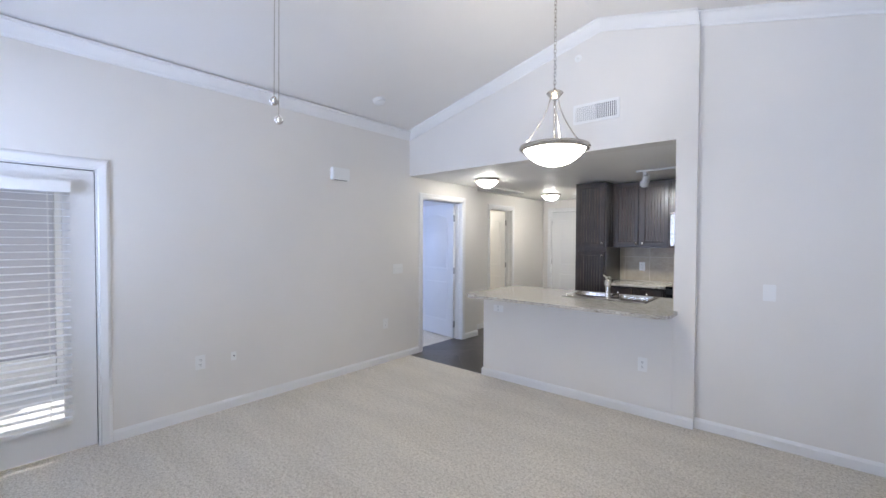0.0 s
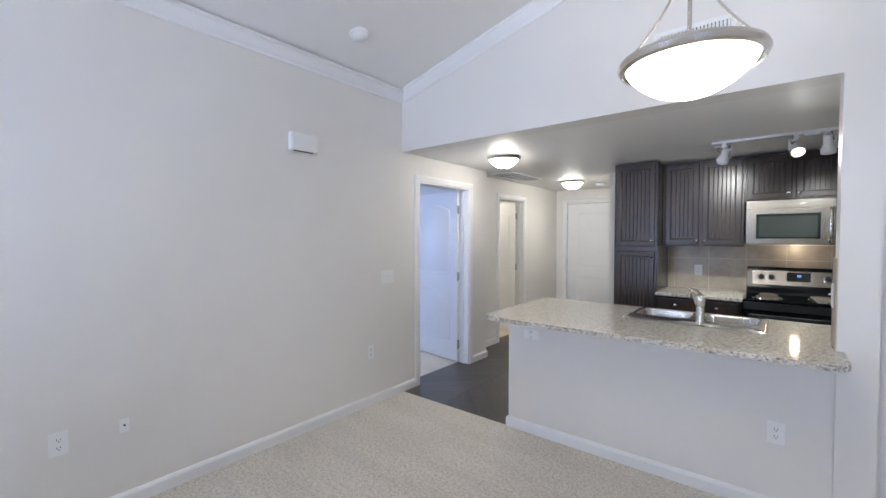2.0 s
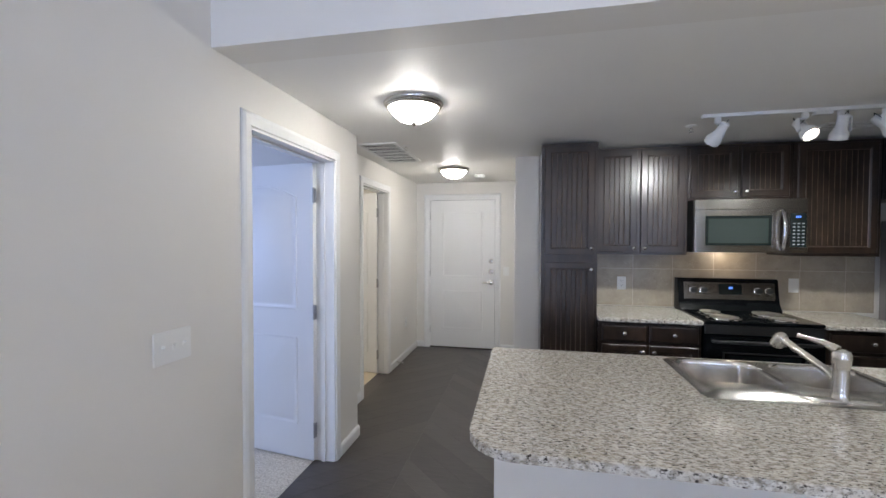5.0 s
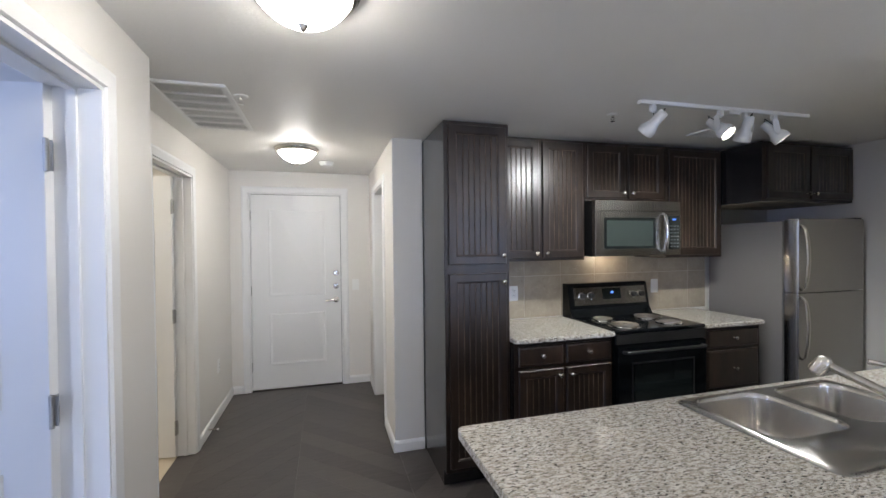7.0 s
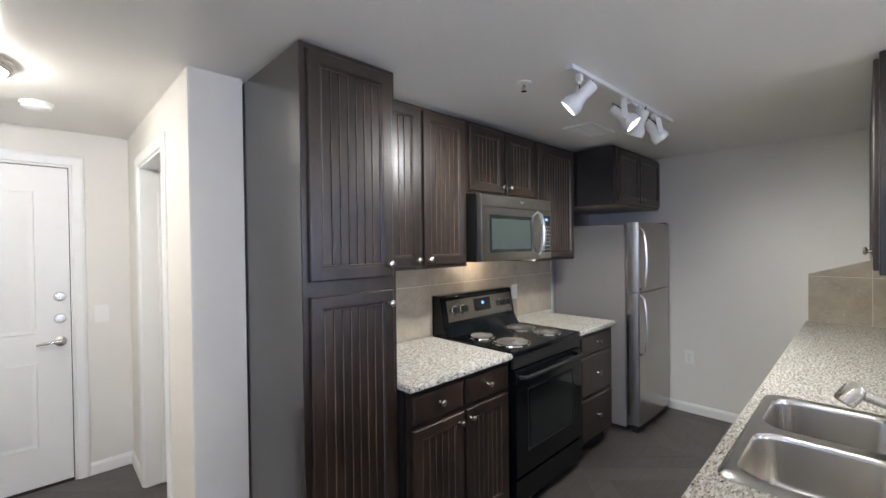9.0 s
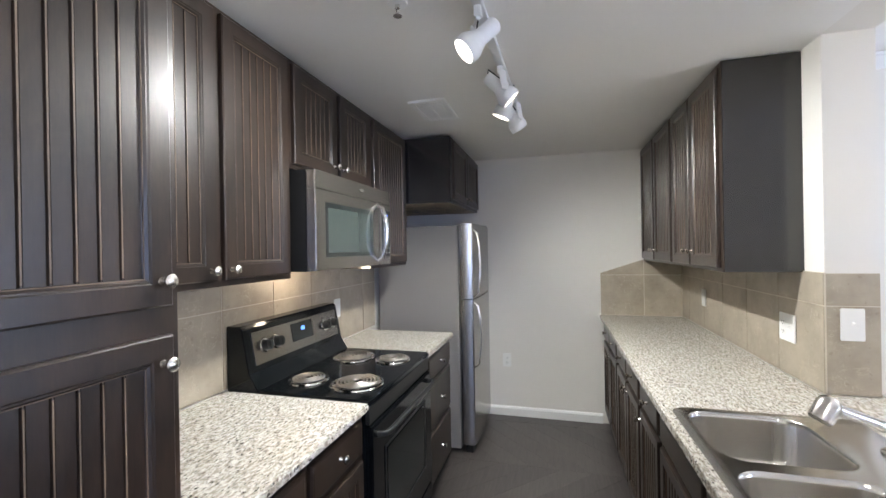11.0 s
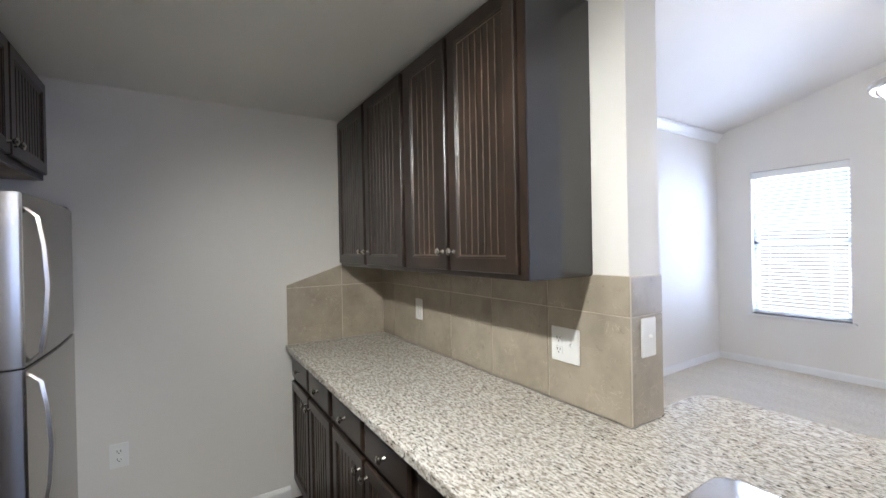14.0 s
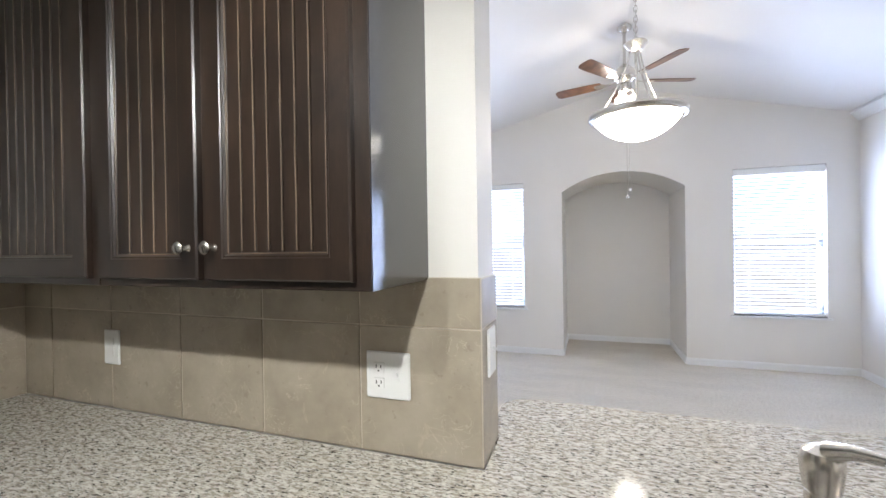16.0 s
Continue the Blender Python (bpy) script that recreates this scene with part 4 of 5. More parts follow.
for b in bowls:
    hv = [bm.verts.new((*p, Z + 0.007)) for p in rounded(*b, 0.07, 6)]
    ed += [bm.edges.new((hv[i], hv[(i + 1) % len(hv)])) for i in range(len(hv))]
    rims.append(hv)
bmesh.ops.triangle_fill(bm, use_beauty=True, edges=ed)
put("rim", bm, M_SINK, e, smooth=True)
for b in bowls:
    bm = B()
    loops = []
    for ins, dz, r in ((0, 0.007, 0.07), (0.004, 0.002, 0.069), (0.006, -0.01, 0.068), (0.014, -0.12, 0.065), (0.024, -0.15, 0.06), (0.045, -0.168, 0.05), (0.10, -0.176, 0.03)):
        loops.append([(*p, Z + dz) for p in rounded(b[0] + ins, b[1] + ins, b[2] - ins, b[3] - ins, r, 6)])
    loft(bm, loops)
    bowl = put("bowl", bm, M_SINK, e, smooth=True)
    bm = B()
    cx, cy = (b[0] + b[2]) / 2, (b[1] + b[3]) / 2
    lathe(bm, [(0.056, 0), (0.052, 0.004), (0.040, 0.002), (0.036, -0.004), (0.012, -0.003), (0, 0.002)], (cx, cy, Z - 0.175), 24)
    put("drain", bm, M_CHROME, bowl, smooth=True)

# faucet with a pull-out spout and a top lever
FX, FY = -1.500, 4.152
e = thing("kitchen_faucet", (FX, FY, Z + 0.007), "brushed nickel single-lever pull-out faucet on the sink deck", "faucet")
bm = B()
loft(bm, [[(*p, Z + 0.0072) for p in rounded(FX - 0.125, FY - 0.028, FX + 0.125, FY + 0.028, 0.027, 6)], [(*p, Z + 0.012) for p in rounded(FX - 0.123, FY - 0.026, FX + 0.123, FY + 0.026, 0.025, 6)],
          [(*p, Z + 0.016) for p in rounded(FX - 0.112, FY - 0.020, FX + 0.112, FY + 0.020, 0.019, 6)]])
put("base_plate", bm, M_NICKEL, e, smooth=True)
bm = B()
lathe(bm, [(0.030, 0.014), (0.026, 0.022), (0.024, 0.035), (0.024, 0.120), (0.0225, 0.1215), (0.0225, 0.1235), (0.026, 0.125), (0.030, 0.160), (0.030, 0.176), (0.026, 0.188), (0.012, 0.196), (0, 0.197)], (FX, FY, Z), 28)
put("body", bm, M_NICKEL, e, smooth=True)
bm = B()
pts = [(FX, FY + 0.01, Z + 0.075), (FX - 0.018, FY + 0.060, Z + 0.107), (FX - 0.044, FY + 0.150, Z + 0.143), (FX - 0.060, FY + 0.205, Z + 0.165), (FX - 0.067, FY + 0.230, Z + 0.175)]
tube(bm, pts, [0.015, 0.014, 0.014, 0.015, 0.018], 16)
hd = Vector((-0.012, 0.045, -0.075)).normalized()
h0 = Vector((FX - 0.067, FY + 0.224, Z + 0.198))
tube(bm, [h0, h0 + hd * 0.008, h0 + hd * 0.018, h0 + hd * 0.060, h0 + hd * 0.066], [0.012, 0.022, 0.026, 0.026, 0.021], 18)
put("spout", bm, M_NICKEL, e, smooth=True)
bm = B()
tube(bm, [(FX - 0.005, FY + 0.010, Z + 0.190), (FX - 0.026, FY + 0.040, Z + 0.206), (FX - 0.060, FY + 0.085, Z + 0.215), (FX - 0.078, FY + 0.110, Z + 0.218)], [0.018, 0.012, 0.007, 0.009], 12)
put("lever", bm, M_NICKEL, e, smooth=True)


# outlets and switches: a bevelled plate with inserts. axis and out give the wall's face
def plate(name, p, axis, out, w, h, inserts, label):
    e = thing(name, p, label, "outlet" if "outlet" in name else "switch")

    def bx(bm, u0, u1, z0, z1, d0, d1):
        if axis == "x":
            a, b = sorted((p[0] + out * d0, p[0] + out * d1))
            box(bm, a, p[1] + u0, p[2] + z0, b, p[1] + u1, p[2] + z1)
        else:
            a, b = sorted((p[1] + out * d0, p[1] + out * d1))
            box(bm, p[0] + u0, a, p[2] + z0, p[0] + u1, b, p[2] + z1)
    bm = B()
    bx(bm, -w / 2, w / 2, -h / 2, h / 2, 0.0005, 0.007)
    put("plate", bm, M_PLASTIC, e, 0.0025)
    for kind, u, z in inserts:
        if kind == "outlet":
            bm = B()
            for dz in (-0.020, 0.020):
                bx(bm, u - 0.017, u + 0.017, z + dz - 0.014, z + dz + 0.014, 0.006, 0.0095)
            put("socket", bm, M_PLASTIC, e, 0.002)
            bm = B()
            for dz in (-0.020, 0.020):
                bx(bm, u - 0.008, u - 0.0055, z + dz - 0.002, z + dz + 0.007, 0.009, 0.0100)
                bx(bm, u + 0.0055, u + 0.008, z + dz - 0.002, z + dz + 0.007, 0.009, 0.0100)
                bx(bm, u - 0.0025, u + 0.0025, z + dz - 0.010, z + dz - 0.006, 0.009, 0.0100)
            put("slot", bm, M_SLOT, e)
        elif kind == "toggle":
            bm = B()
            bx(bm, u - 0.005, u + 0.005, z - 0.012, z + 0.012, 0.006, 0.0085)
            bx(bm, u - 0.003, u + 0.003, z + 0.001, z + 0.009, 0.008, 0.019)
            put("toggle", bm, M_PLASTIC, e, 0.001)
        elif kind == "rocker":
            bm = B()
            bx(bm, u - 0.016, u + 0.016, z - 0.033, z + 0.033, 0.006, 0.0095)
            put("rocker", bm, M_PLASTIC, e, 0.002)
        elif kind == "jack":
            bm = B()
            if axis == "x":
                lathe(bm, [(0.005, 0.006), (0.005, 0.016), (0, 0.016)], (p[0], p[1] + u, p[2] + z), 12, "x")
            else:
                lathe(bm, [(0.005, 0.006 * out), (0.005, 0.016 * out), (0, 0.016 * out)], (p[0] + u, p[1], p[2] + z), 12, "y")
            put("jack", bm, M_NICKEL if axis == "y" else M_SLOT, e)
    return e


OUT = [("outlet", 0, 0)]
plate("wall_outlet", (LEFT, 1.425, 0.452), "x", 1, 0.075, 0.118, OUT, "white duplex outlet low on the cream wall")
plate("cable_outlet", (LEFT, 1.692, 0.450), "x", 1, 0.045, 0.075, [("jack", 0, 0.004)], "small white cable jack plate on the wall")
plate("wall_outlet", (LEFT, 3.458, 0.468), "x", 1, 0.075, 0.118, OUT, "white duplex outlet low on the cream wall")
plate("light_switch", (LEFT, 3.658, 1.12), "x", 1, 0.165, 0.118, [("toggle", -0.046, 0), ("toggle", 0, 0), ("toggle", 0.046, 0)], "white three-gang toggle switch plate")
plate("wall_outlet", (-1.11, GABLE, 0.437), "y", -1, 0.075, 0.118, OUT, "white duplex outlet low on the half wall")
plate("bar_outlet", (-2.545, GABLE, 0.752), "y", -1, 0.118, 0.07, OUT, "white outlet under the bar overhang")
plate("light_switch", (-0.285, GABLE + 0.045, 1.108), "y", -1, 0.075, 0.118, [("toggle", 0, 0)], "white toggle switch on the cream wall")
plate("light_switch", (-2.905, ENTRY, 1.08), "y", -1, 0.075, 0.118, [("toggle", 0, 0)], "white toggle switch beside the entry door")
plate("wall_outlet", (HALL, 7.45, 0.45), "x", 1, 0.075, 0.118, OUT, "white duplex outlet on the hall wall")
TK = KIT + 0.009
plate("wall_outlet", (-0.643, TK, 1.123), "y", 1, 0.125, 0.122, [("outlet", 0.025, 0), ("toggle", -0.028, 0)], "white outlet and switch plate on the beige tiles")
plate("wall_outlet", (0.412, TK, 1.128), "y", 1, 0.075, 0.118, [("rocker", 0, 0)], "white plate on the beige tiles")
plate("light_switch", (JAMB - 0.009, 3.955, 1.183), "x", -1, 0.076, 0.122, [("toggle", 0, 0)], "white switch plate on the tiled wall end")
TB = BACK - 0.009
plate("wall_outlet", (-1.79, TB, 1.118), "y", -1, 0.075, 0.118, OUT, "white outlet on the tiles behind the range")
plate("wall_outlet", (-0.435, TB, 1.128), "y", -1, 0.075, 0.118, [("rocker", 0, 0)], "white plate on the tiles behind the range")
plate("wall_outlet", (RIGHT, 5.455, 0.492), "x", -1, 0.075, 0.118, OUT, "white outlet low on the kitchen side wall")

# range
X0, X1, RF = -1.352, -0.590, 5.735
e = thing("electric_range", ((X0 + X1) / 2, 6.05, 0), "black electric coil range with a stainless control panel", "stove")
bm = B()
box(bm, X0, RF, 0.05, X1, BACK - 0.015, 0.895)
for x in (X0 + 0.05, X1 - 0.05):
    for y in (RF + 0.05, BACK - 0.08):
        lathe(bm, [(0, 0), (0.018, 0), (0.018, 0.055), (0, 0.055)], (x, y, 0), 12)
put("body", bm, M_BLACK, e, 0.002)
bm = B()
prism(bm, rounded(X0 - 0.001, RF - 0.022, X1 + 0.001, BACK - 0.09, 0.012, 3), "z", 0.8955, 0.921)
top = put("cooktop", bm, M_BLACK, e, 0.006, True, seg=3)
bm = B()
prism(bm, [(6.215, 0.921), (6.255, 0.985), (6.290, 1.172), (6.300, 1.182), (BACK - 0.013, 1.182), (BACK - 0.013, 0.90), (6.215, 0.90)], "x", X0, X1)
put("backguard", bm, M_BLACK, e, 0.003)


def guard(x, f, off=0.0):
    """A point on the sloping control panel: x, height f along it (0 to 1), and distance off it."""
    a, b = Vector((6.258, 1.000)), Vector((6.287, 1.158))
    n = Vector((-(b.y - a.y), b.x - a.x)).normalized()
    q = a + (b - a) * f + n * off
    return (x, q.x, q.y)


def guard_panel(name, x0, x1, f0, f1, t, material):
    bm = B()
    loft(bm, [[guard(x0, f0, 0.0008), guard(x1, f0, 0.0008), guard(x1, f1, 0.0008), guard(x0, f1, 0.0008)],
              [guard(x0, f0, t), guard(x1, f0, t), guard(x1, f1, t), guard(x0, f1, t)]])
    return put(name, bm, material, e, 0.0006)


guard_panel("control_panel", X0 + 0.045, X1 - 0.030, 0.06, 0.94, 0.004, M_STEEL)
guard_panel("clock_panel", -1.04, -0.865, 0.32, 0.86, 0.006, M_BLACKGLASS)
for k in range(3):
    guard_panel("clock_digit", -0.962 + 0.010 * k, -0.955 + 0.010 * k, 0.60, 0.72, 0.0066, M_DISPLAY)
for x in (-1.235, -1.155, -0.745, -0.665):
    kb = B()
    c, d = Vector(guard(x, 0.52, 0.004)), Vector(guard(x, 0.52, 0.034))
    rb = B()
    ring = (d - c).normalized()
    tube(rb, [c + ring * 0.0002, c + ring * 0.003, c + ring * 0.005], [0.033, 0.032, 0.028], 24)
    put("bezel", rb, M_CHROME, e, smooth=True)
    u = (d - c)
    tube(kb, [c, c + u * 0.15, c + u * 0.5, c + u * 0.97, d], [0.025, 0.025, 0.023, 0.022, 0.020], 20)
    box(kb, x - 0.003, d.y - 0.006, d.z - 0.016, x + 0.003, d.y + 0.004, d.z + 0.016)
    put("knob", kb, M_BLACKPL, e, smooth=True)
for cx, cy, r in ((-1.175, 5.855, 0.098), (-1.175, 6.095, 0.075), (-0.785, 6.075, 0.098), (-0.785, 5.85, 0.075)):
    bm = B()
    lathe(bm, [(r + 0.018, 0.0), (r + 0.016, 0.005), (r + 0.008, 0.006), (r + 0.002, 0.001), (r * 0.5, -0.004), (0.02, -0.005), (0, -0.005)], (cx, cy, 0.9225), 40)
    burner = put("drip_pan", bm, M_CHROME, e, smooth=True)
    bm = B()
    turns = 5 if r > 0.09 else 4
    pts = []
    N = turns * 26
    for k in range(N + 1):
        a = 2 * math.pi * turns * k / N
        rr = 0.016 + (r - 0.020) * k / N
        pts.append((cx + rr * math.cos(a), cy + rr * math.sin(a), 0.9325))
    tube(bm, pts, 0.0048, 6)
    for a in (90, 210, 330):
        c, s = math.cos(radians(a)), math.sin(radians(a))
        tube(bm, [(cx + 0.01 * c, cy + 0.01 * s, 0.9275), (cx + r * c, cy + r * s, 0.9275)], 0.0025, 6)
    put("coil", bm, M_COIL, burner, smooth=True)
bm = B()
box(bm, X0 + 0.004, RF - 0.030, 0.215, X1 - 0.004, RF - 0.001, 0.815)
door = put("oven_door", bm, M_BLACK, e, 0.006)
bm = B()
box(bm, X0 + 0.14, RF - 0.0325, 0.36, X1 - 0.14, RF - 0.0305, 0.68)
put("oven_window", bm, M_BLACKGLASS, door, 0.001)
bm = B()
for a, b, c, d in ((X0 + 0.115, X1 - 0.115, 0.688, 0.700), (X0 + 0.115, X1 - 0.115, 0.340, 0.352), (X0 + 0.115, X0 + 0.128, 0.352, 0.688), (X1 - 0.128, X1 - 0.115, 0.352, 0.688)):
    box(bm, a, RF - 0.0335, c, b, RF - 0.0305, d)
put("window_trim", bm, M_BLACKPL, door, 0.001)
bm = B()
tube(bm, [(X0 + 0.05, RF - 0.03, 0.775), (X0 + 0.055, RF - 0.065, 0.78), (X0 + 0.09, RF - 0.072, 0.78), (X1 - 0.09, RF - 0.072, 0.78), (X1 - 0.055, RF - 0.065, 0.78), (X1 - 0.05, RF - 0.03, 0.775)], 0.012, 10)
put("handle", bm, M_BLACKPL, door, smooth=True)
bm = B()
box(bm, X0 + 0.004, RF - 0.018, 0.825, X1 - 0.004, RF - 0.001, 0.892)
for k in range(18):
    x = -0.97 + (k - 9) * 0.026
    box(bm, x, RF - 0.0195, 0.842, x + 0.016, RF - 0.0175, 0.847)
put("vent_trim", bm, M_BLACKPL, e, 0.001)
bm = B()
box(bm, X0 + 0.004, RF - 0.026, 0.06, X1 - 0.004, RF - 0.001, 0.205)
put("drawer", bm, M_BLACK, e, 0.005)

# microwave over the range
MF, MZ0, MZ1 = 5.930, 1.412, 1.820
e = thing("microwave", ((X0 + X1) / 2, 6.1, MZ0), "stainless over-the-range microwave with a dark glass door", "microwave")
bm = B()
box(bm, X0 + 0.002, MF + 0.045, MZ0, X1 - 0.002, BACK - 0.012, MZ1)
put("case", bm, M_BLACKPL, e, 0.002)
bm = B()
box(bm, X0, MF + 0.002, MZ1 - 0.075, X1, MF + 0.043, MZ1)
put("vent_strip", bm, M_STEEL, e, 0.004)
bm = B()
slab(bm, "y", MF, MF + 0.043, X0, X1 - 0.155, MZ0 + 0.003, MZ1 - 0.078, [(X0 + 0.075, X1 - 0.235, MZ0 + 0.055, MZ1 - 0.125)])
door = put("door", bm, M_STEEL, e, 0.004)
bm = B()
box(bm, X0 + 0.076, MF + 0.004, MZ0 + 0.056, X1 - 0.236, MF + 0.012, MZ1 - 0.126)
put("door_glass", bm, M_MWGLASS, door)
bm = B()
for a, b, c, d in ((X0 + 0.076, X1 - 0.236, MZ0 + 0.056, MZ0 + 0.074), (X0 + 0.076, X1 - 0.236, MZ1 - 0.146, MZ1 - 0.126), (X0 + 0.076, X0 + 0.096, MZ0 + 0.074, MZ1 - 0.146), (X1 - 0.256, X1 - 0.236, MZ0 + 0.074, MZ1 - 0.146)):
    box(bm, a, MF + 0.002, c, b, MF + 0.0035, d)
put("glass_border", bm, M_BLACKGLASS, door)
bm = B()
box(bm, X1 - 0.153, MF + 0.001, MZ0 + 0.003, X1, MF + 0.043, MZ1 - 0.078)
panel = put("control_panel", bm, M_STEEL, e, 0.003)
bm = B()
box(bm, X1 - 0.115, MF - 0.0012, MZ0 + 0.045, X1 - 0.012, MF + 0.0005, MZ1 - 0.110)
put("keypad", bm, M_BLACKGLASS, panel)
bm = B()
for k in range(3):
    box(bm, X1 - 0.080 + 0.012 * k, MF - 0.0022, MZ1 - 0.142, X1 - 0.072 + 0.012 * k, MF - 0.0014, MZ1 - 0.130)
put("display", bm, M_DISPLAY, panel)
bm = B()
for i in range(7):
    for j in range(3):
        x, z = X1 - 0.100 + j * 0.030, MZ0 + 0.062 + i * 0.026
        box(bm, x, MF - 0.0022, z, x + 0.016, MF - 0.0014, z + 0.008)
put("key", bm, mat("grey_keys", (0.25, 0.26, 0.27), 0.5), panel)
bm = B()
hx = X1 - 0.172
tube(bm, [(hx, MF + 0.004, MZ0 + 0.025), (hx, MF - 0.028, MZ0 + 0.045), (hx, MF - 0.045, MZ0 + 0.11), (hx, MF - 0.050, MZ0 + 0.17), (hx, MF - 0.045, MZ0 + 0.235), (hx, MF - 0.028, MZ0 + 0.300), (hx, MF + 0.004, MZ0 + 0.320)],
     [0.010, 0.012, 0.013, 0.013, 0.013, 0.012, 0.010], 12)
put("handle", bm, M_CHROME, door, smooth=True)
bm = B()
loft(bm, [[(-0.945 + 0.026 * math.cos(a), MF + 0.0015, MZ1 - 0.035 + 0.009 * math.sin(a)) for a in [2 * math.pi * k / 20 for k in range(20)]],
          [(-0.945 + 0.024 * math.cos(a), MF - 0.0005, MZ1 - 0.035 + 0.008 * math.sin(a)) for a in [2 * math.pi * k / 20 for k in range(20)]]])
put("badge", bm, M_CHROME, e)

# refrigerator
FX0, FX1, FF = 0.148, 0.872, 5.592
e = thing("refrigerator", ((FX0 + FX1) / 2, 6.0, 0), "stainless top-freezer refrigerator with grey sides", "refrigerator")
bm = B()
box(bm, FX0, FF + 0.118, 0.03, FX1, BACK - 0.04, 1.662)
put("body", bm, M_FRIDGE_SIDE, e, 0.004)
bm = B()
box(bm, FX0 + 0.02, FF + 0.03, 0.0, FX1 - 0.02, FF + 0.085, 0.055)
put("kick_grille", bm, M_BLACKPL, e, 0.003)


def fridge_door(name, z0, z1, h0, h1):
    bm = B()
    n = 10
    pts = [(FX0 + 0.001, FF + 0.108), (FX0 + 0.001, FF + 0.018)]
    pts += [(FX0 + 0.006 + (FX1 - FX0 - 0.012) * k / n, FF + 0.010 - 0.012 * math.sin(math.pi * k / n)) for k in range(n + 1)]
    pts += [(FX1 - 0.001, FF + 0.018), (FX1 - 0.001, FF + 0.108)]
    prism(bm, pts, "z", z0, z1)
    d = put(name, bm, M_STEEL, e, 0.004, True)
    bm = B()
    x = FX0 + 0.038
    m = (h0 + h1) / 2
    k = [(h0, 0.008), (h0 + (h1 - h0) * 0.06, -0.022), (h0 + (h1 - h0) * 0.25, -0.036), (m, -0.043), (h0 + (h1 - h0) * 0.75, -0.036), (h0 + (h1 - h0) * 0.94, -0.022), (h1, 0.008)]
    loops = []
    for (z, d_), w in zip(k, (0.010, 0.013, 0.015, 0.016, 0.015, 0.013, 0.010)):
        y = FF + d_
        loops.append([(x - w, y + 0.006, z), (x - w * 0.8, y - 0.004, z), (x, y - 0.008, z), (x + w * 0.8, y - 0.004, z), (x + w, y + 0.006, z)])
    loft(bm, loops)
    bm.faces.new([v for v in bm.verts][:5])
    put("handle", bm, M_NICKEL, d, smooth=True)


fridge_door("freezer_door", 1.124, 1.676, 1.136, 1.63)
fridge_door("fridge_door", 0.062, 1.118, 0.62, 1.10)
bm = B()
box(bm, FX1 - 0.09, FF + 0.02, 1.677, FX1 - 0.01, FF + 0.12, 1.688)
put("hinge_cover", bm, M_BLACKPL, e, 0.003)


# ---- lamps, fan, vents and small fixtures ----
def sphere_bowl(r, h, n=10, t=0.006):
    """Profile of a shallow glass bowl with its rim at height 0."""
    R = (r * r + h * h) / (2 * h)
    a = math.asin(min(1.0, r / R))
    out = [(R * math.sin(a * k / n), -h + R - R * math.cos(a * k / n)) for k in range(n + 1)]
    inn = [((R - t) * math.sin(a * k / n), -h + R - (R - t) * math.cos(a * k / n)) for k in range(n, -1, -1)]
    return out + inn


# pendant over the dining end
PX, PYY, PR = -1.378, 2.73, 2.090
e = thing("pendant_lamp", (PX, PYY, 1.975), "bowl pendant with frosted glass, satin nickel rim and chain", "pendant lamp")
bm = B()
lathe(bm, sphere_bowl(0.203, 0.110), (PX, PYY, PR - 0.008), 48)
put("bowl", bm, M_PENDANT, e, smooth=True, label="lit frosted white glass bowl")
bm = B()
lathe(bm, [(0.200, -0.012), (0.210, -0.016), (0.224, -0.010), (0.231, 0.004), (0.226, 0.016), (0.213, 0.020), (0.200, 0.016), (0.197, 0.004), (0.200, -0.012)], (PX, PYY, PR), 48)
put("rim", bm, M_NICKEL, e, smooth=True)
bm = B()
for k in range(3):
    a = radians(100 + 120 * k)
    c, s = math.cos(a), math.sin(a)
    pts = []
    for f in [i / 10 for i in range(11)]:
        r = 0.210 * (1 - f) ** 1.55 + 0.028 * f
        pts.append((PX + r * c, PYY + r * s, PR + 0.012 + 0.345 * f))
    tube(bm, pts, 0.0045, 8)
put("arm", bm, M_NICKEL, e, smooth=True)
bm = B()
lathe(bm, [(0, 0.325), (0.022, 0.328), (0.034, 0.340), (0.050, 0.358), (0.056, 0.366), (0.048, 0.374), (0.026, 0.384), (0.012, 0.392), (0.006, 0.402), (0, 0.404)], (PX, PYY, PR), 28)
tube(bm, [(PX, PYY, PR + 0.0), (PX, PYY, PR + 0.33)], 0.007, 10)
put("hub", bm, M_NICKEL, e, smooth=True)


def chain(bm, x, y, z0, z1, pitch=0.026, r=0.0022):
    k, z = 0, z0
    while z < z1:
        pts = []
        for i in range(13):
            a = 2 * math.pi * i / 12
            u, w = 0.0085 * math.cos(a), 0.019 * math.sin(a)
            pts.append((x + (u if k % 2 else 0), y + (0 if k % 2 else u), z + 0.015 + w))
        tube(bm, pts, r, 5, False)
        z += pitch
        k += 1


ztop = PEAK - PITCH * abs(PX - RIDGE)
bm = B()
chain(bm, PX, PYY, PR + 0.395, ztop - 0.03)
put("chain", bm, M_NICKEL, e, smooth=True)
bm = B()
tube(bm, [(PX + 0.004, PYY + 0.003, PR + 0.40), (PX - 0.003, PYY, PR + 0.8), (PX + 0.003, PYY, ztop - 0.02)], 0.0018, 6)
put("cord", bm, M_PLASTIC, e)
bm = B()
lathe(bm, [(0, -0.035), (0.02, -0.032), (0.055, -0.020), (0.065, 0.002), (0.065, 0.012), (0, 0.012)], (PX, PYY, ztop), 28)
put("canopy", bm, M_NICKEL, e, smooth=True)

# ceiling fan
QX, QY, QZ = -1.475, 0.93, 2.962
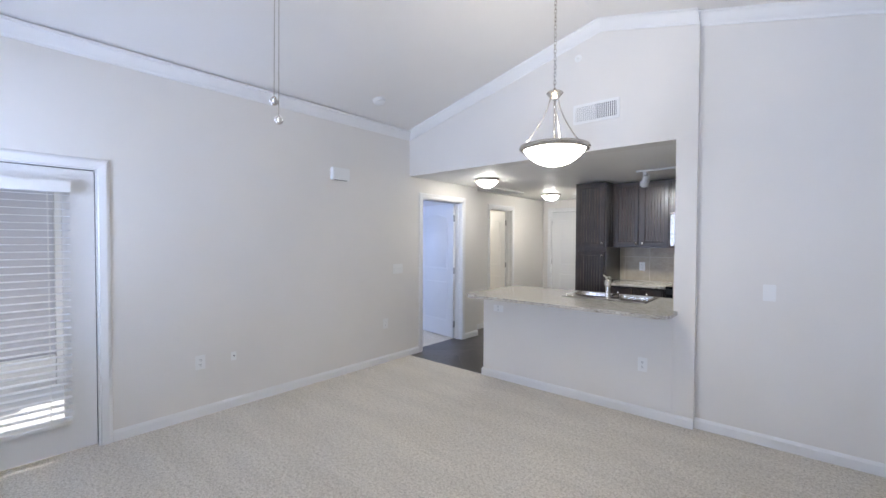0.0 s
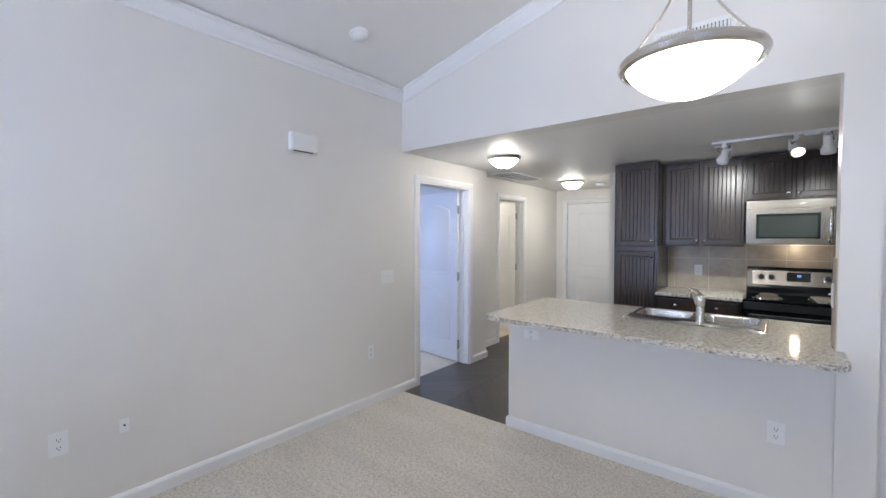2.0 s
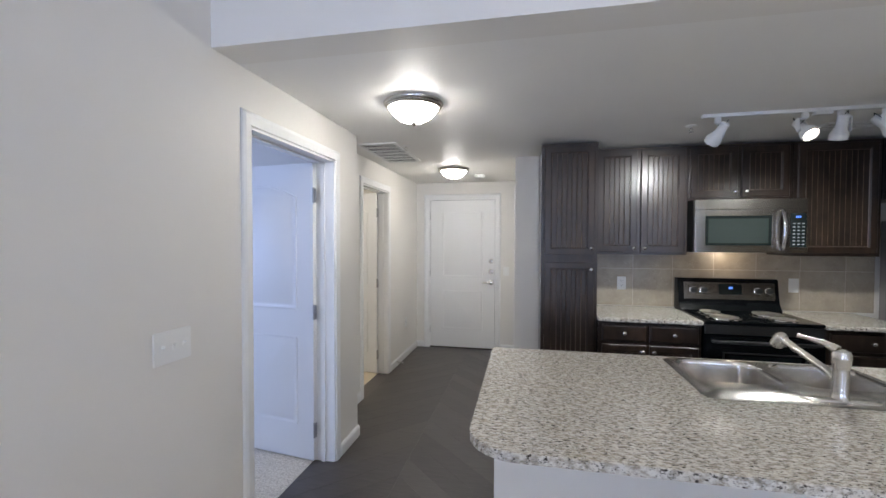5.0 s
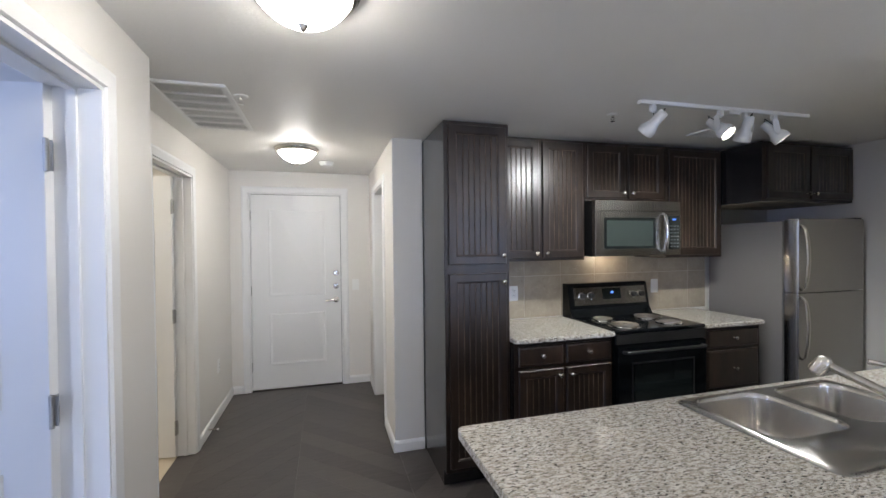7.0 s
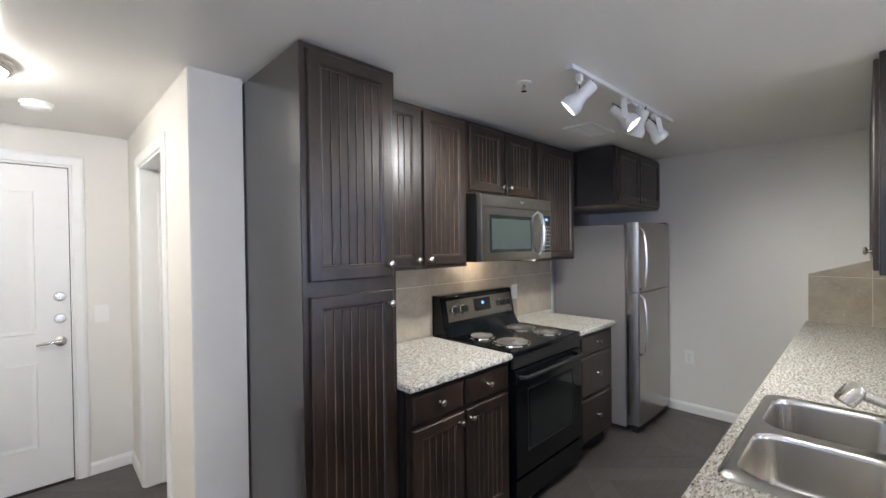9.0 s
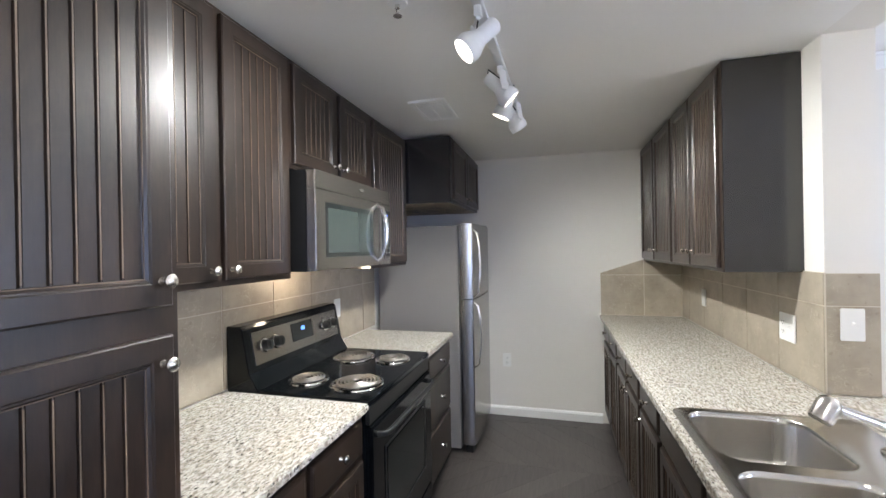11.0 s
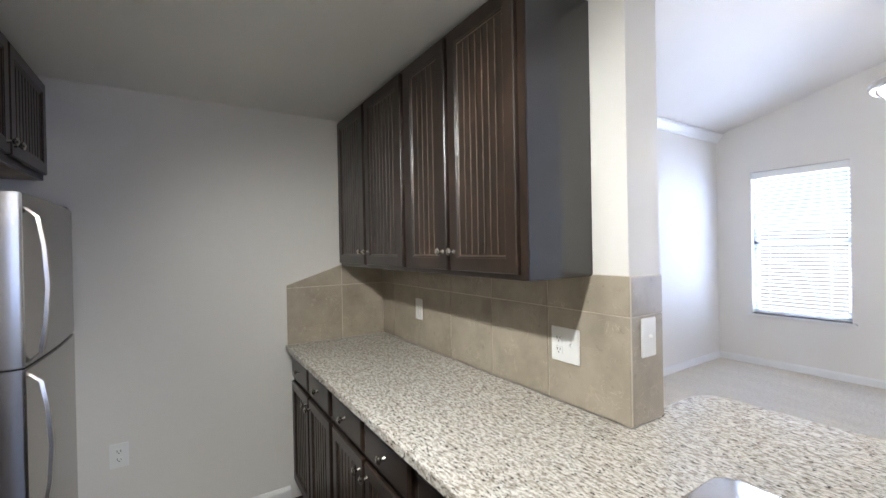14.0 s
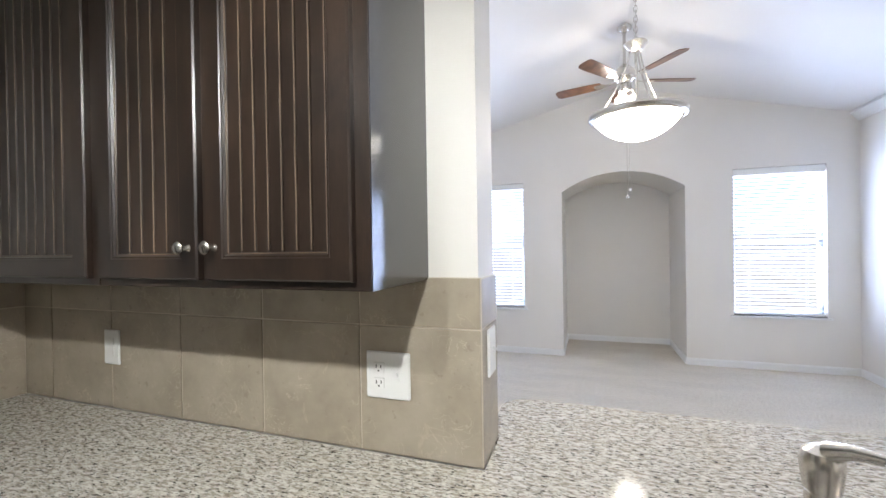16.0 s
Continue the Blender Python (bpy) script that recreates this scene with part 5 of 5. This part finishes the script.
e = thing("ceiling_fan", (QX, QY, 2.7), "ceiling fan with five brown blades and a lit three-shade kit", "ceiling fan")
bm = B()
lathe(bm, [(0, -0.06), (0.03, -0.055), (0.06, -0.03), (0.07, 0.01), (0, 0.01)], (QX, QY, PEAK), 28)
tube(bm, [(QX, QY, QZ + 0.10), (QX, QY, PEAK - 0.03)], 0.013, 12)
put("downrod", bm, M_NICKEL, e, smooth=True)
bm = B()
lathe(bm, [(0, 0.115), (0.025, 0.112), (0.045, 0.095), (0.060, 0.085), (0.085, 0.060), (0.098, 0.030), (0.098, -0.010), (0.085, -0.032), (0.060, -0.045), (0.050, -0.060), (0.056, -0.075), (0.060, -0.110), (0.048, -0.130), (0.020, -0.138), (0, -0.140)], (QX, QY, QZ), 32)
put("motor", bm, M_NICKEL, e, smooth=True)
for k in range(5):
    a = radians(56 + 72 * k)
    rot = Matrix.Translation((QX, QY, QZ - 0.03)) @ Matrix.Rotation(a, 4, "Z") @ Matrix.Rotation(radians(11), 4, "X")
    bm = B()
    out = [(0.205, -0.050), (0.30, -0.058), (0.52, -0.068), (0.60, -0.066), (0.625, -0.045), (0.63, 0.0), (0.625, 0.045), (0.60, 0.066), (0.52, 0.068), (0.30, 0.058), (0.205, 0.050), (0.19, 0.0)]
    prism(bm, out, "z", -0.003, 0.003)
    bm.transform(rot)
    blade = put("blade", bm, M_BLADE, e, 0.0015)
    bm = B()
    prism(bm, [(0.085, -0.012), (0.15, -0.014), (0.20, -0.034), (0.255, -0.036), (0.275, 0.0), (0.255, 0.036), (0.20, 0.034), (0.15, 0.014), (0.085, 0.012)], "z", -0.009, -0.0035)
    bm.transform(rot)
    put("blade_iron", bm, M_NICKEL, blade, 0.001)
for k in range(3):
    a = radians(70 + 120 * k)
    c, s = math.cos(a), math.sin(a)
    tip = Vector((QX + 0.085 * c, QY + 0.085 * s, QZ - 0.165))
    bm = B()
    tube(bm, [(QX + 0.03 * c, QY + 0.03 * s, QZ - 0.11), (QX + 0.07 * c, QY + 0.07 * s, QZ - 0.115), tip], 0.010, 10)
    put("lamp_arm", bm, M_NICKEL, e, smooth=True)
    bm = B()
    lathe(bm, [(0, 0.004), (0.020, 0.002), (0.030, -0.020), (0.040, -0.055), (0.056, -0.088), (0.064, -0.098), (0.061, -0.098), (0.052, -0.086), (0.036, -0.055), (0.026, -0.020), (0, -0.004)], (0, 0, 0), 24)
    bm.transform(Matrix.Translation(tip) @ Matrix.Rotation(radians(24), 4, Vector((-s, c, 0))))
    put("shade", bm, M_FANGLASS, e, smooth=True, label="lit frosted glass bell shade")
for dx, dy, zb in ((-0.039, -0.071, 1.955), (-0.017, -0.066, 1.887)):
    bm = B()
    tube(bm, [(QX + dx, QY + dy, zb + 0.012), (QX + dx * 0.9, QY + dy * 0.9, QZ - 0.12)], 0.0016, 6)
    put("pull_cord", bm, M_NICKEL, e)
    bm = B()
    lathe(bm, [(0, -0.016), (0.009, -0.013), (0.015, -0.004), (0.015, 0.005), (0.008, 0.013), (0.003, 0.018), (0, 0.018)], (QX + dx, QY + dy, zb), 16)
    put("pull_ball", bm, M_CHROME, e, smooth=True)


# flush ceiling lamps
def flush_lamp(x, y):
    e = thing("flush_ceiling_lamp", (x, y, CEIL - 0.11), "round flush lamp with satin nickel ring and lit frosted dome", "ceiling lamp", "hall ceiling lamps")
    bm = B()
    lathe(bm, [(0, 0), (0.165, 0), (0.170, -0.006), (0.168, -0.014), (0.158, -0.020), (0.160, -0.026), (0.154, -0.032), (0.146, -0.036), (0.142, -0.034), (0.142, -0.006), (0, -0.006)], (x, y, CEIL), 48)
    put("ring", bm, M_NICKEL, e, smooth=True)
    bm = B()
    lathe(bm, sphere_bowl(0.142, 0.084), (x, y, CEIL - 0.032), 40)
    put("dome", bm, M_FLUSH, e, smooth=True, label="lit frosted white glass dome")
    bm = B()
    lathe(bm, [(0, -0.018), (0.008, -0.015), (0.013, -0.006), (0.016, 0.001), (0, 0.002)], (x, y, CEIL - 0.116), 20)
    put("finial", bm, M_NICKEL, e, smooth=True)


flush_lamp(-3.27, 4.68)
flush_lamp(-3.425, 6.86)

# track lamp
e = thing("track_lamp", (-0.95, 5.31, CEIL - 0.03), "white ceiling track lamp with four swivel spot heads", "track lamp")
bm = B()
ta, tb = Vector((-1.568, 5.252, 0)), Vector((-0.355, 5.220, 0))
td = (tb - ta).normalized()
tn = Vector((-td.y, td.x, 0)) * 0.017
prism(bm, [(ta + tn).xy, (ta - tn).xy, (tb - tn).xy, (tb + tn).xy], "z", CEIL - 0.020, CEIL - 0.0005)
put("track", bm, M_WHITE_METAL, e, 0.002)
bm = B()
box(bm, -0.975, 5.219, CEIL - 0.038, -0.885, 5.258, CEIL - 0.0205)
put("feed_box", bm, M_WHITE_METAL, e, 0.003)
for i, (p, aim) in enumerate(TRACK_HEADS):
    p = Vector(p)
    d = (Vector(aim) - p).normalized()
    side = d.cross(Vector((0, 0, 1))).normalized()
    f = (p.x - ta.x) / (tb.x - ta.x)
    q = ta.lerp(tb, f)
    bm = B()
    box(bm, q.x - 0.015, q.y - 0.012, CEIL - 0.055, q.x + 0.015, q.y + 0.012, CEIL - 0.0205)
    head = put("adapter", bm, M_WHITE_METAL, e, 0.002)
    bm = B()
    top = Vector((q.x, q.y, CEIL - 0.058))
    a, b = top + side * 0.047, p + side * 0.047 + d * 0.012
    w = (b - a).cross(side).normalized() * 0.014
    t = side * 0.002
    loft(bm, [[a - w - t, a + w - t, a + w + t, a - w + t], [b - w - t, b + w - t, b + w + t, b - w + t]])
    tube(bm, [top - side * 0.006, top + side * 0.048], 0.0075, 8)
    tube(bm, [b - side * 0.006, b + side * 0.006], 0.008, 10)
    put("arm", bm, M_WHITE_METAL, head)
    bm = B()
    lathe(bm, [(0, -0.085), (0.021, -0.085), (0.026, -0.080), (0.027, -0.076), (0.027, -0.012), (0.031, -0.006), (0.034, 0.004), (0.044, 0.022), (0.046, 0.028), (0.046, 0.054), (0.044, 0.058), (0.041, 0.058), (0.038, 0.046), (0.032, 0.038), (0, 0.038)], (0, 0, 0), 24)
    m = d.to_track_quat("Z", "Y").to_matrix().to_4x4()
    bm.transform(Matrix.Translation(p) @ m)
    put("lamp_can", bm, M_WHITE_METAL, head, smooth=True)
    bm = B()
    lathe(bm, [(0, 0.046), (0.020, 0.045), (0.036, 0.040)], (0, 0, 0), 24)
    bm.transform(Matrix.Translation(p) @ m)
    put("bulb_face", bm, M_BULBFACE, head, smooth=True, label="lit reflector bulb face")
    bm = B()
    c = p - d * 0.08
    tube(bm, [top + Vector((0, 0, -0.004)), top + side * 0.03 - Vector((0, 0, 0.03)), c + side * 0.02 + Vector((0, 0, 0.025)), c], 0.003, 6)
    put("wire", bm, M_BLACKPL, head)


# ceiling grilles: a frame with slanted louvres over a flat plate painted dark as the duct's shade
def grille(name, x0, y0, x1, y1, n, label, axis="x", sections=1, z=CEIL, fill=0.38):
    e = thing(name, ((x0 + x1) / 2, (y0 + y1) / 2, z - 0.012), label, "vent")
    bm = B()
    slab(bm, "z", z - 0.012, z - 0.0005, x0, x1, y0, y1, [(x0 + 0.028, x1 - 0.028, y0 + 0.028, y1 - 0.028)])
    put("frame", bm, M_PLASTIC, e, 0.003)
    bm = B()
    box(bm, x0 + 0.027, y0 + 0.027, z - 0.0022, x1 - 0.027, y1 - 0.027, z - 0.0010)
    put("duct_shade", bm, M_DUCT_SHADE, e)
    bm = B()
    u0, u1, v0, v1 = (x0 + 0.028, x1 - 0.028, y0 + 0.028, y1 - 0.028)
    if axis == "y":
        u0, u1, v0, v1 = v0, v1, u0, u1
    for k in range(n):
        v = v0 + (v1 - v0) * (k + 0.5) / n
        w = (v1 - v0) / n
        prof = [(v - w * fill, z - 0.0085), (v + w * fill, z - 0.0110), (v + w * fill, z - 0.0100), (v - w * fill, z - 0.0075)]
        if axis == "y":
            prism(bm, prof, "y", u0, u1)
        else:
            prism(bm, prof, "x", u0, u1)
    put("louvre", bm, M_PLASTIC, e)
    bm = B()
    for k in range(1, sections):
        u = u0 + (u1 - u0) * k / sections
        if axis == "y":
            box(bm, v0, u - 0.003, z - 0.0122, v1, u + 0.003, z - 0.003)
        else:
            box(bm, u - 0.003, v0, z - 0.0122, u + 0.003, v1, z - 0.003)
    if sections > 1:
        put("rib", bm, M_PLASTIC, e)
    return e


grille("return_air_grille", -4.010, 5.560, -3.664, 6.368, 30, "white return air grille on the hall ceiling", "y", 6)
grille("ceiling_vent", -0.700, 5.572, -0.355, 5.776, 14, "white supply vent on the kitchen ceiling", "y", 2, fill=0.2)

# gable supply vent
e = thing("wall_vent", (-1.53, GABLE, 2.63), "white supply register high on the gable wall", "vent")
vx0, vx1, vz0, vz1 = -1.735, -1.320, 2.545, 2.722
bm = B()
slab(bm, "y", GABLE - 0.010, GABLE - 0.0005, vx0, vx1, vz0, vz1, [(vx0 + 0.025, vx1 - 0.025, vz0 + 0.025, vz1 - 0.025)])
put("frame", bm, M_PLASTIC, e, 0.003)
# flat dark plate paints the unlit opening behind the register
bm = B()
box(bm, vx0 + 0.024, GABLE - 0.0020, vz0 + 0.024, vx1 - 0.024, GABLE - 0.0008, vz1 - 0.024)
put("duct_shade", bm, M_DUCT_SHADE, e)
bm = B()
for k in range(20):
    x = vx0 + 0.025 + (vx1 - vx0 - 0.05) * (k + 0.5) / 20
    sgn = -1 if k < 10 else 1
    prism(bm, [(x - 0.006, GABLE - (0.003 if sgn > 0 else 0.009)), (x + 0.006, GABLE - (0.009 if sgn > 0 else 0.003)), (x + 0.007, GABLE - (0.008 if sgn > 0 else 0.002)), (x - 0.005, GABLE - (0.002 if sgn > 0 else 0.008))], "z", vz0 + 0.025, vz1 - 0.025)
for k in range(1, 7):
    z = vz0 + 0.025 + (vz1 - vz0 - 0.05) * k / 7
    box(bm, vx0 + 0.025, GABLE - 0.0095, z - 0.0015, vx1 - 0.025, GABLE - 0.0085, z + 0.0015)
put("louvre", bm, M_PLASTIC, e)

# door chime box
e = thing("door_chime", (LEFT, 2.80, 2.11), "white door chime box high on the wall", "chime")
bm = B()
prism(bm, [(LEFT + 0.001, 2.115), (LEFT + 0.050, 2.115), (LEFT + 0.056, 2.125), (LEFT + 0.048, 2.245), (LEFT + 0.001, 2.245)], "y", 2.690, 2.908)
put("cover", bm, M_PLASTIC, e, 0.006, True)
bm = B()
for k in range(4):
    box(bm, LEFT + 0.012 + 0.009 * k, 2.72, 2.1135, LEFT + 0.015 + 0.009 * k, 2.88, 2.1152)
put("slot", bm, M_SLOT, e)


# smoke detectors and sprinklers
def detector(p, tilt=0.0):
    e = thing("smoke_detector", p, "round white smoke detector on the ceiling", "smoke detector", "smoke detectors")
    bm = B()
    lathe(bm, [(0, 0), (0.066, 0), (0.068, -0.010), (0.064, -0.014), (0.060, -0.016), (0.058, -0.030), (0.048, -0.038), (0, -0.040)], (0, 0, 0), 32)
    bm.transform(Matrix.Translation(p) @ Matrix.Rotation(tilt, 4, "Y"))
    put("case", bm, M_PLASTIC, e, smooth=True)


detector((-3.46, 2.99, PEAK - PITCH * abs(-3.46 - RIDGE) - 0.001), -math.atan(PITCH))
detector((-3.200, 7.39, CEIL - 0.0005))


def sprinkler(p):
    e = thing("fire_sprinkler", p, "small fire sprinkler head with a white escutcheon", "sprinkler", "fire sprinklers")
    bm = B()
    lathe(bm, [(0, 0), (0.034, 0), (0.032, -0.005), (0.020, -0.008), (0, -0.008)], p, 24)
    put("escutcheon", bm, M_PLASTIC, e, smooth=True)
    bm = B()
    lathe(bm, [(0.009, -0.008), (0.008, -0.018), (0, -0.018)], p, 12)
    for s in (-1, 1):
        tube(bm, [(p[0] + 0.008 * s, p[1], p[2] - 0.016), (p[0] + 0.012 * s, p[1], p[2] - 0.026), (p[0], p[1], p[2] - 0.040)], 0.002, 6)
    lathe(bm, [(0, -0.040), (0.014, -0.041), (0.014, -0.043), (0, -0.043)], p, 16)
    put("head", bm, M_CHROME, e)


sprinkler((-1.542, 5.500, CEIL - 0.0005))
sprinkler((-3.622, 5.706, CEIL - 0.0005))
e = thing("fire_sprinkler", (-1.695, GABLE, 3.15), "small sidewall sprinkler with a white escutcheon", "sprinkler", "fire sprinklers")
bm = B()
lathe(bm, [(0, 0), (0.034, 0), (0.032, -0.006), (0.012, -0.010), (0.010, -0.035), (0, -0.036)], (-1.695, GABLE - 0.0005, 3.15), 24, "y")
put("escutcheon", bm, M_PLASTIC, e, smooth=True)

# spring door stop on the hall baseboard
e = thing("door_stop", (HALL + 0.014, 7.05, 0.05), "white-tipped spring door stop on the baseboard", "door stop")
bm = B()
tube(bm, [(HALL + 0.014, 7.05, 0.05), (HALL + 0.075, 7.05, 0.048)], 0.005, 10)
put("spring", bm, M_NICKEL, e)
bm = B()
tube(bm, [(HALL + 0.075, 7.05, 0.048), (HALL + 0.088, 7.05, 0.0476)], 0.008, 12)
put("tip", bm, M_PLASTIC, e)

# balcony surroundings seen through the blind
bm = B()
box(bm, -6.15, -3.2, -0.05, -6.05, 2.05, 2.6)
structure("wall_balcony", bm, painted("grey_siding", (0.62, 0.62, 0.66), 0.85, 0.2, 30), "grey painted balcony wall with plank siding")
bm = B()
for k in range(13):
    prism(bm, [(-6.049, 0.16 + 0.185 * k), (-6.036, 0.16 + 0.185 * k), (-6.042, 0.342 + 0.185 * k), (-6.049, 0.342 + 0.185 * k)], "y", -3.19, 1.90)
structure("trim_siding", bm, painted("grey_siding_board", (0.60, 0.60, 0.65), 0.8, 0.2, 30), "grey lapped siding boards on the balcony wall")
bm = B()
box(bm, -6.048, -3.19, -0.048, -6.030, 1.90, 0.155)
box(bm, -6.030, 0.765, -0.048, -5.94, 0.862, 2.58)
box(bm, -6.028, -3.19, 0.16, -5.98, 0.760, 0.27)
box(bm, -6.048, 1.905, -0.048, -6.028, 2.048, 2.58)
structure("trim_balcony", bm, M_TRIM, "white base board and corner post of the balcony", 0.003, "trim")
bm = B()
box(bm, -4.9, 2.05, -0.25, LEFT - 0.15, 2.2, 2.9)
structure("wall_outside", bm, M_STUCCO, "pale stucco side wall of the balcony")
bm = B()
slab(bm, "z", -3.2, -3.0, -300, 300, -300, 300)
structure("ground", bm, painted("ground_earth", (0.30, 0.28, 0.22), 0.95), "plain ground outside", category="ground")

# ---- backsplash tiles ----
T, J2 = 0.008, 0.0018


def tiles(name, axis, face, out, cols, rows_, label, cut=None):
    """Wall tiles between the given joints, each its own piece on a grout bed."""
    bm = B()
    lo, hi = sorted((face + out * 0.0005, face + out * 0.005))
    if cut is None:
        if axis == "y":
            box(bm, cols[0], lo, rows_[0], cols[-1], hi, rows_[-1])
        else:
            box(bm, lo, cols[0], rows_[0], hi, cols[-1], rows_[-1])
    else:
        prism(bm, [(cols[0], rows_[0]), (cols[-1], rows_[0]), (cols[-1], cut[1]), (cut[0], rows_[-1]), (cols[0], rows_[-1])], "x", lo, hi)
    bed = structure(name, bm, M_GROUT, label, category="backsplash")
    for a, b in zip(cols, cols[1:]):
        for c, d in zip(rows_, rows_[1:]):
            u0, u1, v0, v1 = a + J2, b - J2, c + J2, d - J2
            if b == cols[-1]:
                u1 = b
            poly = [(u0, v0), (u1, v0), (u1, v1), (u0, v1)]
            if cut is not None and d == rows_[-1]:
                def top(u):
                    return rows_[-1] if u <= cut[0] else rows_[-1] + (cut[1] - rows_[-1]) * (u - cut[0]) / (cols[-1] - cut[0])
                poly = [(u0, v0), (u1, v0), (u1, max(v0 + 0.004, top(u1) - J2)), (u0, top(u0) - J2)]
            bm = B()
            l0, h0 = sorted((face + out * 0.0045, face + out * (T + random.uniform(-0.0004, 0.0004))))
            prism(bm, poly, axis, l0, h0)
            put("tile", bm, M_TILE, bed, 0.0012)
    return bed


JX = [JAMB - 0.0085 + 0.0005] + [-0.558 + 0.3265 * k for k in range(5)] + [RIGHT]
tiles("backsplash_bar", "y", KIT, 1, JX, [0.915, 1.251, 1.378], "beige stone tile backsplash over the bar counter")
tiles("backsplash_side", "x", RIGHT, -1, [KIT + 0.009, 4.326, 4.660], [0.915, 1.251, 1.378], "beige stone tiles ending in a sloped edge", (4.326, 1.268))
tiles("backsplash_end", "x", JAMB, -1, [GABLE, KIT + 0.0008], [0.915, 1.251, 1.375], "beige stone tiles on the wall end")
tiles("backsplash_range", "y", BACK, -1, [-2.088] + [-2.02 + 0.3265 * k for k in range(7)] + [0.140], [0.915, 1.251, 1.40], "beige stone tile backsplash behind the range")

# ---- chevron vinyl planks in hall and kitchen ----
WID, STEP = 0.70, 0.205
spine = -3.42
for h in range(-2, 7):
    xa = spine + WID * h
    xb = xa + WID
    up = 1 if h % 2 else -1
    if h == -2:
        continue
    y_end = 8.0 if xa < STUB - 0.1 else BACK
    pm = B()
    xa_, xb_ = max(xa, HALL) + 0.0006, min(xb, RIGHT) - 0.0006
    ha, hb = (xa_ - xa) * up, (xb_ - xa) * up
    prism(pm, [(xa_, ha), (xb_, hb), (xb_, hb + STEP - 0.0012), (xa_, ha + STEP - 0.0012)], "z", -0.0055, -0.0022)
    me = mesh_of("plank", pm, M_VINYL, 0.0006, seg=1)
    y = 3.868 - STEP * 4 - (hb if hb > 0 else 0)
    while y < y_end + STEP * 4:
        lo, hi = y + min(ha, hb), y + max(ha, hb) + STEP
        if hi > 3.87 and lo < y_end:
            o = new("plank", me)
            o.parent = floor_vinyl
            o.location = (0, y, 0)
        y += STEP
